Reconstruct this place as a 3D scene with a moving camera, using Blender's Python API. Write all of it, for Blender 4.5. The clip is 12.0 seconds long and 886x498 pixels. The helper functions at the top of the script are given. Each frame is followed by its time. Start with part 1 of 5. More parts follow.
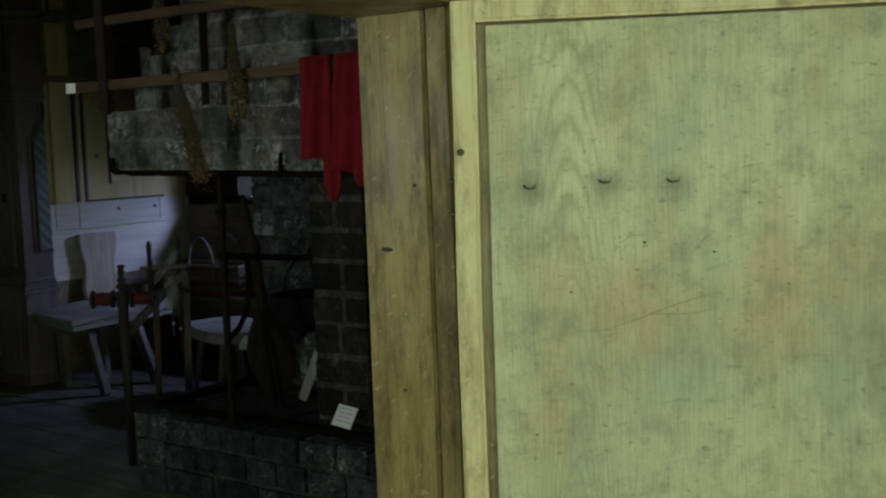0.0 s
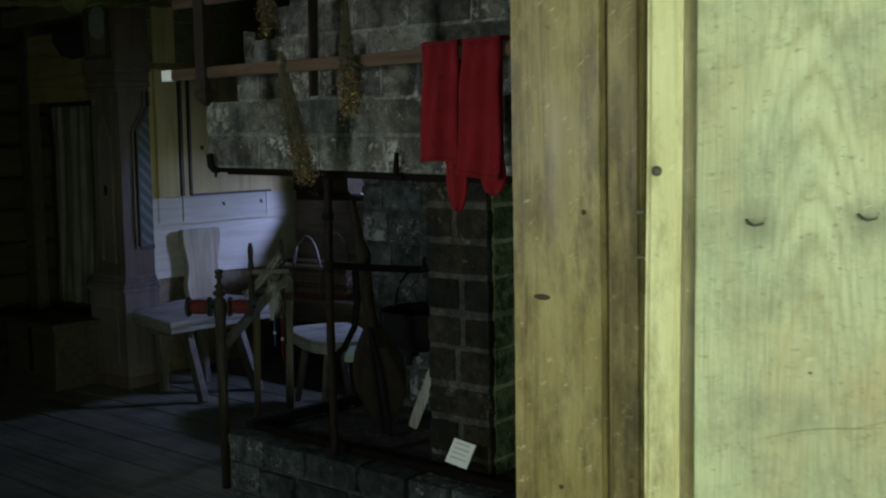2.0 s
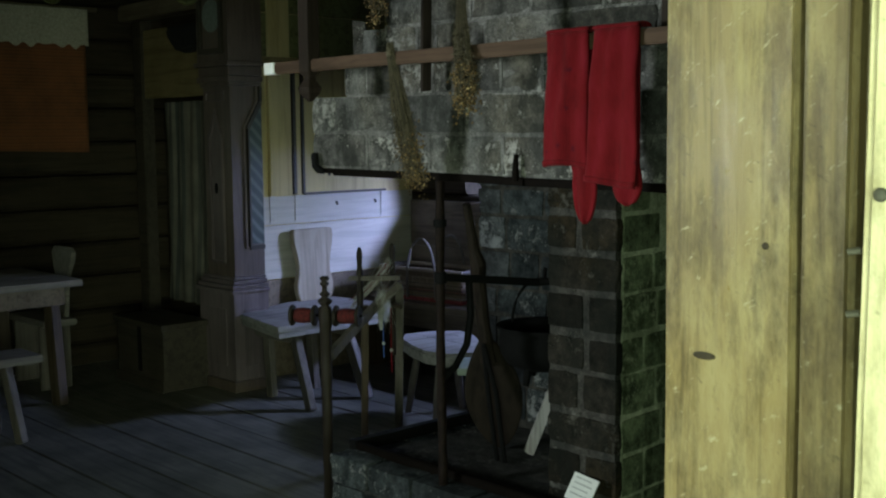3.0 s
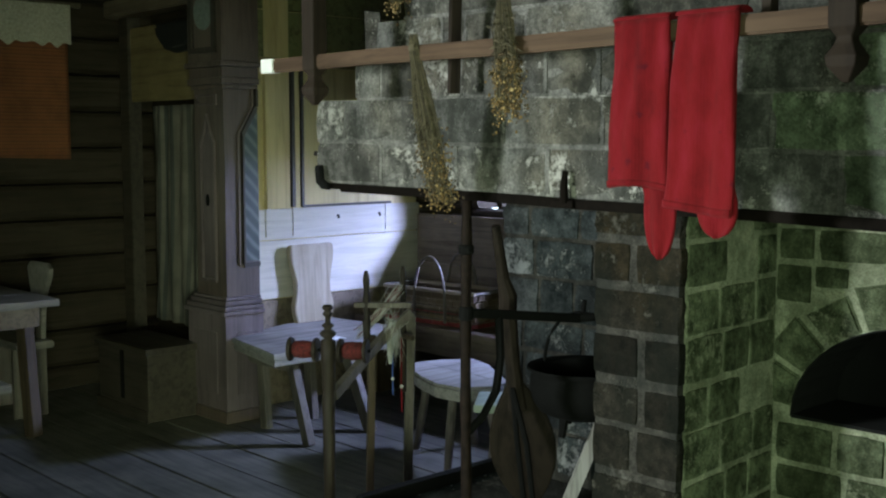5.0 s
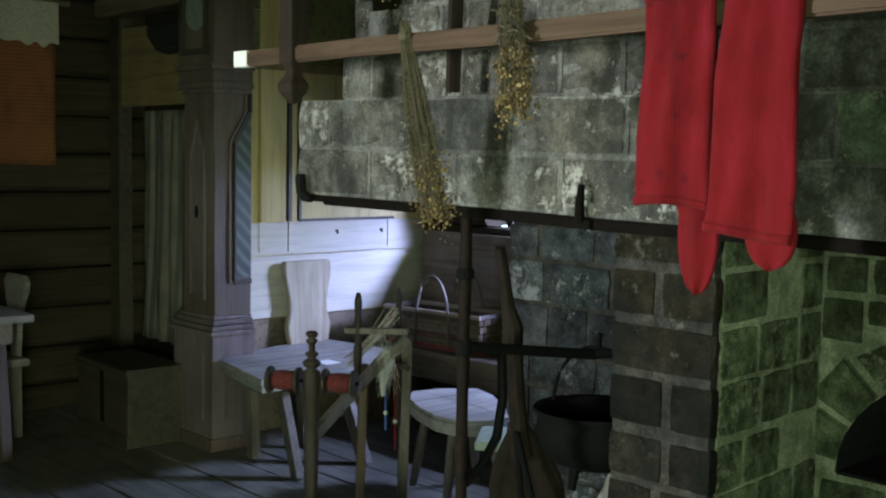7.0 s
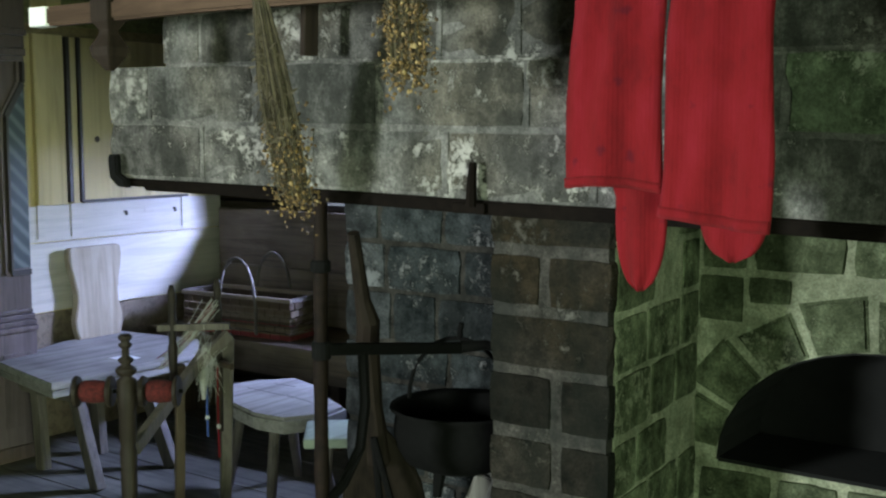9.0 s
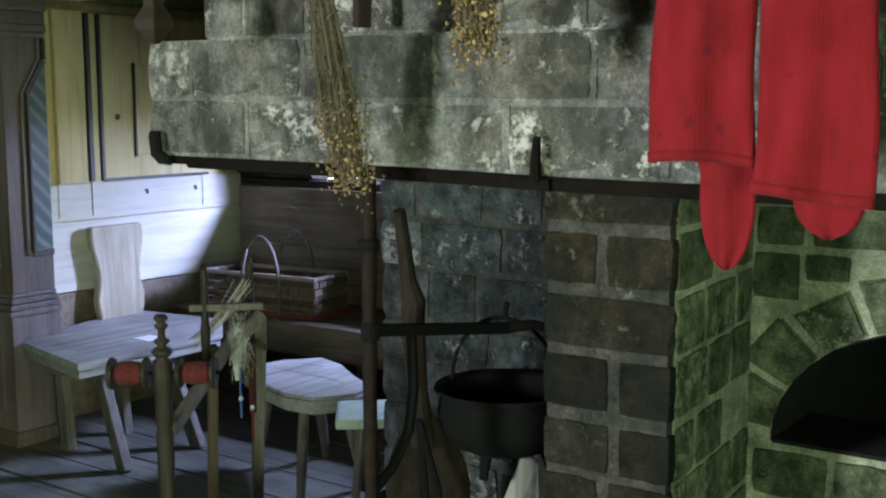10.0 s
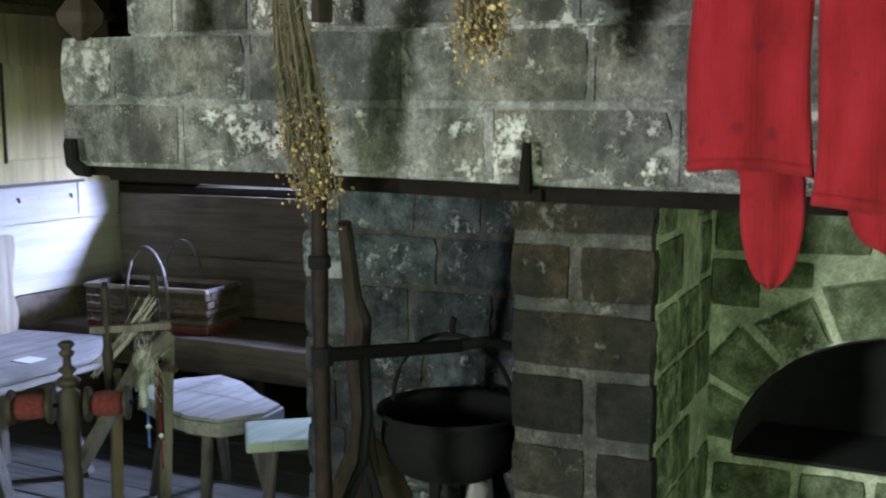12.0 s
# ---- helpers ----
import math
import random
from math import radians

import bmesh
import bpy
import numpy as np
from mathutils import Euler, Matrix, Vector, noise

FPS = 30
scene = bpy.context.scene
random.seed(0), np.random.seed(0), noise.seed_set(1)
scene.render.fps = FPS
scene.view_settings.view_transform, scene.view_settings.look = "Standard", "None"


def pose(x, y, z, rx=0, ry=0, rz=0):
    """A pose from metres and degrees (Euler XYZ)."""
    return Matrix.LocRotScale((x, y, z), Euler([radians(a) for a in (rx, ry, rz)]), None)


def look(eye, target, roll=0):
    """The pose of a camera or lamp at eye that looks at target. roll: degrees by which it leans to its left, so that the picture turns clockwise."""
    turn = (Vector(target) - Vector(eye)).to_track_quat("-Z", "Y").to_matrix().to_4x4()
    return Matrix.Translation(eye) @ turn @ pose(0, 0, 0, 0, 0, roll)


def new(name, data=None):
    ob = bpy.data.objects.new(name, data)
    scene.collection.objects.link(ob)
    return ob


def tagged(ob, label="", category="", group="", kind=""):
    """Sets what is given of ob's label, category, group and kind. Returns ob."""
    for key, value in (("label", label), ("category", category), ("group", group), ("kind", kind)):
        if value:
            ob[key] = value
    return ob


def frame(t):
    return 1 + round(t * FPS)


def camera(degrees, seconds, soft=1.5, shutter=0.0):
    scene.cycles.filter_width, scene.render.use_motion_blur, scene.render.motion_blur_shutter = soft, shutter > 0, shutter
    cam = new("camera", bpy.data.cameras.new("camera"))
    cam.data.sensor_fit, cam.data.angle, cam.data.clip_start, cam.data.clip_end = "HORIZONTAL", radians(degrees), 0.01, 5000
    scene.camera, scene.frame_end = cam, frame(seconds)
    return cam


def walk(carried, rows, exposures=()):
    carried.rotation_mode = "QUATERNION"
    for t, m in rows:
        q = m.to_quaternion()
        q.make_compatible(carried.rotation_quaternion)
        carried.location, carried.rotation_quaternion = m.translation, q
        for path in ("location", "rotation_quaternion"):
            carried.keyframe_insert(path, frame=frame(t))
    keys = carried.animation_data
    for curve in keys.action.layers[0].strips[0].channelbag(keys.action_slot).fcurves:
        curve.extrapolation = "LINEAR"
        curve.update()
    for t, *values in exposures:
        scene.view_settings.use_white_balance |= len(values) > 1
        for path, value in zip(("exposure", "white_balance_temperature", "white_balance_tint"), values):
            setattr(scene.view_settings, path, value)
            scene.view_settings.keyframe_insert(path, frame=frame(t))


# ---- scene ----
cam = camera(43.0, 12.0, soft=2.1, shutter=0.5)
PATH = [
    (0, (0.186, 0.588, 1.546), (-0.972, 2.207, 1.356), -2.0),
    (0.5, (0.146, 0.744, 1.556), (-1.104, 2.294, 1.361), -0.9),
    (1, (0.066, 0.828, 1.548), (-1.245, 2.325, 1.352), -0.9),
    (1.5, (-0.081, 0.905, 1.555), (-1.394, 2.4, 1.353), -0.8),
    (2, (-0.238, 1.008, 1.574), (-1.545, 2.509, 1.376), -1.0),
    (2.5, (-0.385, 1.14, 1.563), (-1.772, 2.566, 1.356), 0.3),
    (3, (-0.506, 1.297, 1.584), (-1.965, 2.651, 1.383), -0.6),
    (5, (-1.0, 1.63, 1.594), (-2.454, 2.991, 1.406), -0.1),
    (5.5, (-1.087, 1.757, 1.601), (-2.56, 3.099, 1.428), -0.3),
    (6, (-1.151, 1.852, 1.604), (-2.635, 3.184, 1.454), -0.2),
    (6.5, (-1.201, 1.915, 1.581), (-2.687, 3.245, 1.429), 0.9),
    (8.5, (-1.621, 2.044, 1.567), (-2.925, 3.547, 1.361), -1.2),
    (9, (-1.683, 2.081, 1.585), (-2.849, 3.693, 1.372), -0.0),
    (9.5, (-1.757, 2.09, 1.579), (-2.905, 3.709, 1.332), -0.3),
    (10, (-1.803, 2.079, 1.579), (-2.975, 3.68, 1.326), -0.3),
    (10.5, (-1.84, 2.107, 1.572), (-2.999, 3.717, 1.316), -0.2),
    (11, (-1.899, 2.149, 1.568), (-2.999, 3.803, 1.333), -0.3),
    (11.5, (-1.997, 2.173, 1.569), (-3.036, 3.861, 1.303), -2.5),
    (12, (-2.081, 2.13, 1.586), (-3.042, 3.866, 1.331), -0.6),
]
EXPOSURES = [(t, e, 6200 if t < 1.9 else 5900 if t < 4 else 6100, -3) for t, e in ((0.0, -2.7), (1.0, -2.48), (1.5, -2.25), (2.0, -2.1), (3.0, -1.25), (4.8, -0.32), (8.3, -0.28), (9.5, -0.05), (12.0, 0.24))]
walk(cam, [(t, look(eye, target, roll)) for t, eye, target, roll in PATH], EXPOSURES)

# ---- world and light ----
world = bpy.data.worlds.new("sky")
scene.world = world
world.use_nodes = True
wn = world.node_tree.nodes
sky = wn.new("ShaderNodeTexSky")
sky.sky_type = 'NISHITA'
sky.sun_disc = False
sky.sun_elevation, sky.sun_rotation = radians(40), radians(200)
wn["Background"].inputs[1].default_value = 0.08
world.node_tree.links.new(sky.outputs[0], wn["Background"].inputs[0])
sun = new("sun", bpy.data.lights.new("sun", 'SUN'))
sun.data.energy, sun.data.angle, sun.data.color = 1.0, radians(12), (1.0, 0.96, 0.88)
sun.matrix_world = look((4, -8, 7), (0, 0, 0))


def opening_light(name, place, target, width, height, watts, colour, spread=180):
    """Daylight that enters by an opening of that size."""
    lamp = bpy.data.lights.new(name, 'AREA')
    lamp.shape, lamp.size, lamp.size_y, lamp.energy, lamp.color = 'RECTANGLE', width, height, watts, colour
    lamp.spread = radians(spread)
    ob = new(name, lamp)
    ob.matrix_world = look(place, target)
    return ob


NORTH_WIN = (-6.10, -4.30, 1.17, 1.57)
opening_light("daylight_north_window", (-4.60, 7.13, 1.66), (-6.40, 5.9, 1.02), 0.50, 0.28, 265, (0.48, 0.515, 1.0), 150)
opening_light("daylight_south_window", (-4.20, -0.30, 1.62), (-2.1, 3.8, 1.55), 0.40, 0.6, 67, (1.0, 0.985, 0.945), 84)
opening_light("daylight_west_window", (-8.42, 2.9, 1.45), (-7.4, 3.2, 1.2), 0.8, 0.7, 16, (0.85, 1.0, 0.86))
opening_light("daylight_hall_opening", (1.35, -1.75, 1.35), (0.6, 0.4, 1.35), 1.9, 2.0, 480, (0.88, 1.0, 0.68))
opening_light("daylight_porch_side", (2.86, -0.45, 1.25), (0.0, 0.95, 1.30), 1.7, 1.9, 112, (0.93, 1.0, 0.70), 72)

# ---- materials ----


def nodes_of(name, rough=0.7, metal=0.0):
    m = bpy.data.materials.new(name)
    m.use_nodes = True
    n = m.node_tree.nodes
    b = n["Principled BSDF"]
    b.inputs["Roughness"].default_value = rough
    b.inputs["Metallic"].default_value = metal
    return m, n, m.node_tree.links, b


def ramp(n, stops):
    r = n.new("ShaderNodeValToRGB")
    e = r.color_ramp.elements
    while len(e) < len(stops):
        e.new(0.5)
    for el, (p, c) in zip(e, stops):
        el.position, el.color = p, (*c, 1)
    return r


def noise_tex(n, l, vec, scale, detail=6, rough=0.6):
    t = n.new("ShaderNodeTexNoise")
    t.inputs["Scale"].default_value, t.inputs["Detail"].default_value, t.inputs["Roughness"].default_value = scale, detail, rough
    l.new(vec, t.inputs["Vector"])
    return t


def mapped(n, l, coord, scale):
    if coord == "world":
        src = n.new("ShaderNodeNewGeometry").outputs["Position"]
    else:
        src = n.new("ShaderNodeTexCoord").outputs["Object"]
    mp = n.new("ShaderNodeMapping")
    mp.inputs["Scale"].default_value = scale
    l.new(src, mp.inputs["Vector"])
    return mp.outputs[0]


def mix(n, l, fac, a, b, mode='MIX'):
    x = n.new("ShaderNodeMix")
    x.data_type, x.blend_type = 'RGBA', mode
    for sock, v in ((x.inputs[0], fac), (x.inputs[6], a), (x.inputs[7], b)):
        if hasattr(v, "links"):
            l.new(v, sock)
        elif isinstance(v, tuple):
            sock.default_value = (*v, 1)
        else:
            sock.default_value = v
    return x.outputs[2]


def bump(n, l, b, height, strength, dist=0.01):
    x = n.new("ShaderNodeBump")
    x.inputs["Strength"].default_value, x.inputs["Distance"].default_value = strength, dist
    l.new(height, x.inputs["Height"])
    l.new(x.outputs[0], b.inputs["Normal"])


def jitter(n, l, colour, amount=0.25):
    """Each object a little lighter or darker."""
    info = n.new("ShaderNodeObjectInfo")
    mr = n.new("ShaderNodeMapRange")
    mr.inputs["To Min"].default_value, mr.inputs["To Max"].default_value = 1 - amount, 1 + amount
    l.new(info.outputs["Random"], mr.inputs["Value"])
    hs = n.new("ShaderNodeHueSaturation")
    l.new(mr.outputs[0], hs.inputs["Value"])
    l.new(colour, hs.inputs["Color"])
    return hs.outputs[0]


def wood(name, dark, light, axis, rough=0.6, grain=1.0, wear=0.35, coord="world", wearcol=None, bumpy=0.35, vary=0.12, gloss=0.3):
    m, n, l, b = nodes_of(name, rough)
    b.inputs["Specular IOR Level"].default_value = gloss
    sc = [26.0, 26.0, 26.0]
    sc["xyz".index(axis)] = 1.6
    v = mapped(n, l, coord, tuple(q * grain for q in sc))
    g = noise_tex(n, l, v, 1.0, 8, 0.65)
    g.inputs["Distortion"].default_value = 0.6
    r = ramp(n, [(0.30, dark), (0.55, light), (0.75, tuple(0.8 * q for q in light))])
    l.new(g.outputs[0], r.inputs[0])
    v2 = mapped(n, l, coord, (1, 1, 1))
    big = noise_tex(n, l, v2, 3.0, 5, 0.6)
    rb = ramp(n, [(0.42, (0, 0, 0)), (0.68, (1, 1, 1))])
    l.new(big.outputs[0], rb.inputs[0])
    mulf = n.new("ShaderNodeMath")
    mulf.operation = 'MULTIPLY'
    mulf.inputs[1].default_value = wear
    l.new(rb.outputs[0], mulf.inputs[0])
    c = mix(n, l, mulf.outputs[0], r.outputs[0], wearcol or tuple(0.45 * q for q in dark))
    l.new(jitter(n, l, c, vary), b.inputs["Base Color"])
    bump(n, l, b, g.outputs[0], bumpy, 0.004)
    rr = n.new("ShaderNodeMapRange")
    rr.inputs["To Min"].default_value, rr.inputs["To Max"].default_value = rough - 0.1, min(1, rough + 0.15)
    l.new(big.outputs[0], rr.inputs["Value"])
    l.new(rr.outputs[0], b.inputs["Roughness"])
    return m


def stone(name, dark, light, lime=(0.62, 0.60, 0.56), limeamt=0.6, vary=0.28, stain=(0.03, 0.032, 0.03), stainamt=0.6, bstr=0.8, warm=0.0, limecut=0.862):
    """Hewn stone: grain, per-stone tone, soot runs, crumbly lime on some of the stones."""
    m, n, l, b = nodes_of(name, 0.92)
    b.inputs["Specular IOR Level"].default_value = 0.12
    v = mapped(n, l, "world", (1, 1, 1))
    a = noise_tex(n, l, v, 17, 10, 0.72)
    r = ramp(n, [(0.36, dark), (0.64, light)])
    l.new(a.outputs[0], r.inputs[0])
    c = jitter(n, l, r.outputs[0], vary)
    if warm:
        tint = noise_tex(n, l, v, 2.6, 3, 0.5)
        rt = ramp(n, [(0.42, (1.0, 1.0, 1.0)), (0.62, (1.0 + warm, 1.0, 1.0 - 1.6 * warm))])
        l.new(tint.outputs[0], rt.inputs[0])
        c = mix(n, l, 1.0, c, rt.outputs[0], 'MULTIPLY')
    sp = noise_tex(n, l, v, 150, 6, 0.8)
    rsp = ramp(n, [(0.34, (0.55, 0.55, 0.55)), (0.52, (1, 1, 1)), (0.68, (1.35, 1.35, 1.35))])
    l.new(sp.outputs[0], rsp.inputs[0])
    c = mix(n, l, 1.0, c, rsp.outputs[0], 'MULTIPLY')
    s = noise_tex(n, l, mapped(n, l, "world", (1.0, 1.0, 0.55)), 6.5, 8, 0.7)
    rs = ramp(n, [(0.45, (0, 0, 0)), (0.58, (stainamt,) * 3)])
    l.new(s.outputs[0], rs.inputs[0])
    c = mix(n, l, rs.outputs[0], c, stain)
    p = noise_tex(n, l, v, 30.0, 14, 0.82)
    lowf = noise_tex(n, l, v, 5.2, 3, 0.5)
    info = n.new("ShaderNodeObjectInfo")
    addo = n.new("ShaderNodeMath")
    addo.operation = 'MULTIPLY_ADD'
    addo.inputs[1].default_value = 0.16
    l.new(info.outputs["Random"], addo.inputs[0])
    l.new(p.outputs[0], addo.inputs[2])
    addp = n.new("ShaderNodeMath")
    addp.operation = 'MULTIPLY_ADD'
    addp.inputs[1].default_value = 0.38
    l.new(lowf.outputs[0], addp.inputs[0])
    l.new(addo.outputs[0], addp.inputs[2])
    rp = ramp(n, [(limecut, (0, 0, 0)), (limecut + 0.05, (limeamt,) * 3)])
    l.new(addp.outputs[0], rp.inputs[0])
    c = mix(n, l, rp.outputs[0], c, lime)
    l.new(c, b.inputs["Base Color"])
    f = noise_tex(n, l, v, 75, 8, 0.75)
    add = n.new("ShaderNodeMath")
    add.operation = 'ADD'
    l.new(a.outputs[0], add.inputs[0])
    l.new(f.outputs[0], add.inputs[1])
    add2 = n.new("ShaderNodeMath")
    add2.operation = 'ADD'
    l.new(add.outputs[0], add2.inputs[0])
    l.new(rp.outputs[0], add2.inputs[1])
    bump(n, l, b, add2.outputs[0], bstr, 0.014)
    return m


def plain(name, colour, rough=0.6, metal=0.0, spread=0.25, scale=40, bstr=0.2, coord="world"):
    m, n, l, b = nodes_of(name, rough, metal)
    v = mapped(n, l, coord, (1, 1, 1))
    a = noise_tex(n, l, v, scale, 6, 0.65)
    r = ramp(n, [(0.3, tuple(q * (1 - spread) for q in colour)), (0.7, tuple(min(1, q * (1 + spread)) for q in colour))])
    l.new(a.outputs[0], r.inputs[0])
    l.new(r.outputs[0], b.inputs["Base Color"])
    bump(n, l, b, a.outputs[0], bstr, 0.004)
    return m


def striped(name, colours, axis, per, rough=0.9, coord="world", dirt=0.4):
    """Woven cloth in stripes."""
    m, n, l, b = nodes_of(name, rough)
    sc = [0.0, 0.0, 0.0]
    sc["xyz".index(axis)] = 1.0 / per
    v = mapped(n, l, coord, tuple(sc))
    sep = n.new("ShaderNodeSeparateXYZ")
    l.new(v, sep.inputs[0])
    fr = n.new("ShaderNodeMath")
    fr.operation = 'FRACT'
    l.new(sep.outputs["xyz".index(axis)], fr.inputs[0])
    r = ramp(n, [(i / len(colours), c) for i, c in enumerate(colours)])
    r.color_ramp.interpolation = 'CONSTANT'
    l.new(fr.outputs[0], r.inputs[0])
    v2 = mapped(n, l, coord, (1, 1, 1))
    a = noise_tex(n, l, v2, 130, 3, 0.6)
    big = noise_tex(n, l, v2, 6, 5, 0.6)
    rb = ramp(n, [(0.35, (1, 1, 1)), (0.7, (1 - dirt,) * 3)])
    l.new(big.outputs[0], rb.inputs[0])
    c = mix(n, l, 1.0, r.outputs[0], rb.outputs[0], 'MULTIPLY')
    l.new(c, b.inputs["Base Color"])
    bump(n, l, b, a.outputs[0], 0.6, 0.003)
    return m


HOODSTONE = stone("hood_stone", (0.060, 0.060, 0.055), (0.25, 0.245, 0.235), lime=(0.52, 0.50, 0.47), limeamt=0.7, vary=0.30, stain=(0.028, 0.029, 0.026), stainamt=0.75, warm=0.08, limecut=0.855)
HOODLIME = stone("limy_hood_stone", (0.062, 0.060, 0.056), (0.25, 0.24, 0.23), lime=(0.64, 0.61, 0.58), limeamt=0.8, vary=0.26, stain=(0.030, 0.030, 0.027), stainamt=0.75, warm=0.10, limecut=0.772)
# moss tone plus the hall's green daylight put into the stone colour
HOODGREEN = stone("green_hood_stone", (0.070, 0.088, 0.056), (0.32, 0.39, 0.26), lime=(0.52, 0.56, 0.44), limeamt=0.7, vary=0.25, stain=(0.022, 0.03, 0.016), stainamt=0.6, limecut=0.83)
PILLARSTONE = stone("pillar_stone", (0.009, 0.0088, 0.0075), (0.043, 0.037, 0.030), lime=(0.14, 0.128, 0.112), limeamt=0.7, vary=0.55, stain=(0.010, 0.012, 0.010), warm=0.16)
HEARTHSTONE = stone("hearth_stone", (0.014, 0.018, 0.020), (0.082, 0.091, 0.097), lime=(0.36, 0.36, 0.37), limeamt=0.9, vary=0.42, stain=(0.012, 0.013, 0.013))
# lit copy of the hearth stone: bluish window light put into the colour
LITHEARTH = stone("window_lit_hearth_stone", (0.045, 0.050, 0.054), (0.17, 0.18, 0.192), lime=(0.40, 0.41, 0.43), limeamt=0.8, vary=0.4, stain=(0.015, 0.016, 0.017), limecut=0.83)
# oven side: the hall's green daylight is put into the stone's colour
GREENSTONE = stone("green_lit_stone", (0.045, 0.056, 0.033), (0.29, 0.335, 0.205), limeamt=0.6, lime=(0.58, 0.61, 0.43), stain=(0.03, 0.04, 0.016))
MORTAR = stone("lime_mortar", (0.11, 0.106, 0.10), (0.35, 0.335, 0.32), limeamt=0.5, vary=0.1, stainamt=0.6)
# much darker than the hood's mortar; for the pillar and hearth back
DARKMORTAR = stone("dark_mortar", (0.026, 0.0245, 0.022), (0.115, 0.105, 0.096), lime=(0.20, 0.188, 0.175), limeamt=0.6, vary=0.02, stainamt=0.7)
# pale green of the hall's daylight is put into this mortar too
GREENMORTAR = stone("green_lit_mortar", (0.30, 0.335, 0.225), (0.66, 0.69, 0.50), limeamt=0.3, vary=0.02, stainamt=0.5, stain=(0.07, 0.085, 0.04))
# flat near-black for the oven mouth, the floor underlay and the bowl
NEARBLACK = plain("soot", (0.0045, 0.0045, 0.0045), 0.95, 0, 0.5, 20, 0.5)
ASH = stone("ash_bed", (0.03, 0.03, 0.03), (0.09, 0.085, 0.08), limeamt=0.15, vary=0.02)
IRON = plain("black_iron", (0.0028, 0.0027, 0.0027), 0.9, 0.0, 0.5, 60, 0.5)
IRON.node_tree.nodes["Principled BSDF"].inputs["Specular IOR Level"].default_value = 0.2
RUST = plain("rusty_iron", (0.0050, 0.0035, 0.0027), 0.8, 0.0, 0.5, 50, 0.6)
RUST.node_tree.nodes["Principled BSDF"].inputs["Specular IOR Level"].default_value = 0.06


def wool(name, colour):
    """Knitted wool: fine ribs, uneven dye, felted fuzz."""
    m, n, l, b = nodes_of(name, 0.95)
    b.inputs["Specular IOR Level"].default_value = 0.15
    b.inputs["Sheen Weight"].default_value = 0.10
    b.inputs["Sheen Tint"].default_value = (0.8, 0.2, 0.2, 1)
    dye = noise_tex(n, l, mapped(n, l, "object", (1, 1, 0.4)), 16, 8, 0.7)
    r = ramp(n, [(0.28, tuple(q * 0.55 for q in colour)), (0.5, colour), (0.72, (colour[0] * 1.3, colour[1] * 1.8, colour[2] * 2.2))])
    l.new(dye.outputs[0], r.inputs[0])
    spot = noise_tex(n, l, mapped(n, l, "object", (1, 1, 1)), 30, 3, 0.5)
    rs = ramp(n, [(0.66, (0, 0, 0)), (0.74, (0.65, 0.65, 0.65))])
    l.new(spot.outputs[0], rs.inputs[0])
    c = mix(n, l, rs.outputs[0], r.outputs[0], (colour[0] * 0.4, colour[1] * 0.8, colour[2] * 1.3))
    l.new(c, b.inputs["Base Color"])
    rib = n.new("ShaderNodeTexWave")
    rib.bands_direction = 'X'
    rib.inputs["Scale"].default_value, rib.inputs["Distortion"].default_value = 55.0, 1.5
    l.new(mapped(n, l, "object", (1, 1, 0.1)), rib.inputs["Vector"])
    fuzz = noise_tex(n, l, mapped(n, l, "object", (1, 1, 0.5)), 120, 6, 0.8)
    ad = n.new("ShaderNodeMath")
    ad.operation = 'MULTIPLY_ADD'
    ad.inputs[1].default_value = 4.0
    l.new(fuzz.outputs[0], ad.inputs[0])
    l.new(rib.outputs[0], ad.inputs[2])
    bump(n, l, b, ad.outputs[0], 0.24, 0.0022)
    return m


REDWOOL = wool("red_wool", (0.122, 0.0045, 0.0075))
FLOORWOOD = wood("floor_wood", (0.060, 0.060, 0.048), (0.18, 0.178, 0.142), 'x', 0.5, wear=0.55, gloss=0.45)
DARKLOG_Y = wood("dark_log_y", (0.016, 0.013, 0.009), (0.045, 0.036, 0.024), 'y', 0.8, gloss=0.1)
DARKLOG_X = wood("dark_log_x", (0.016, 0.013, 0.009), (0.045, 0.036, 0.024), 'x', 0.8, gloss=0.1)
CHESTWOOD = wood("chest_wood", (0.020, 0.017, 0.012), (0.06, 0.05, 0.036), 'x', 0.6, gloss=0.3)
# olive cast of green-lit boards is put into this wood colour
CEILWOOD = wood("ceiling_wood", (0.07, 0.072, 0.030), (0.17, 0.175, 0.075), 'x', 0.8)
RACKWOOD = wood("rack_wood", (0.032, 0.020, 0.013), (0.085, 0.054, 0.036), 'x', 0.7, wear=0.3, gloss=0.12)
RACKPOST = wood("rack_post_wood", (0.010, 0.007, 0.006), (0.028, 0.020, 0.015), 'z', 0.7, wear=0.3, gloss=0.12)


def masked(n, l, c, scale, size, lo, hi, amount, colour, detail=5, rough=0.6, turn=0.0):
    """Stains or scratches: noise of that stretch, cut between lo and hi."""
    mp = n.new("ShaderNodeMapping")
    mp.inputs["Rotation"].default_value = (0, radians(turn), 0)
    l.new(n.new("ShaderNodeTexCoord").outputs["Object"], mp.inputs["Vector"])
    st = n.new("ShaderNodeMapping")
    st.inputs["Scale"].default_value = scale
    l.new(mp.outputs[0], st.inputs["Vector"])
    t = noise_tex(n, l, st.outputs[0], size, detail, rough)
    r = ramp(n, [(lo, (0, 0, 0)), (hi, (amount,) * 3)])
    l.new(t.outputs[0], r.inputs[0])
    return mix(n, l, r.outputs[0], c, colour)


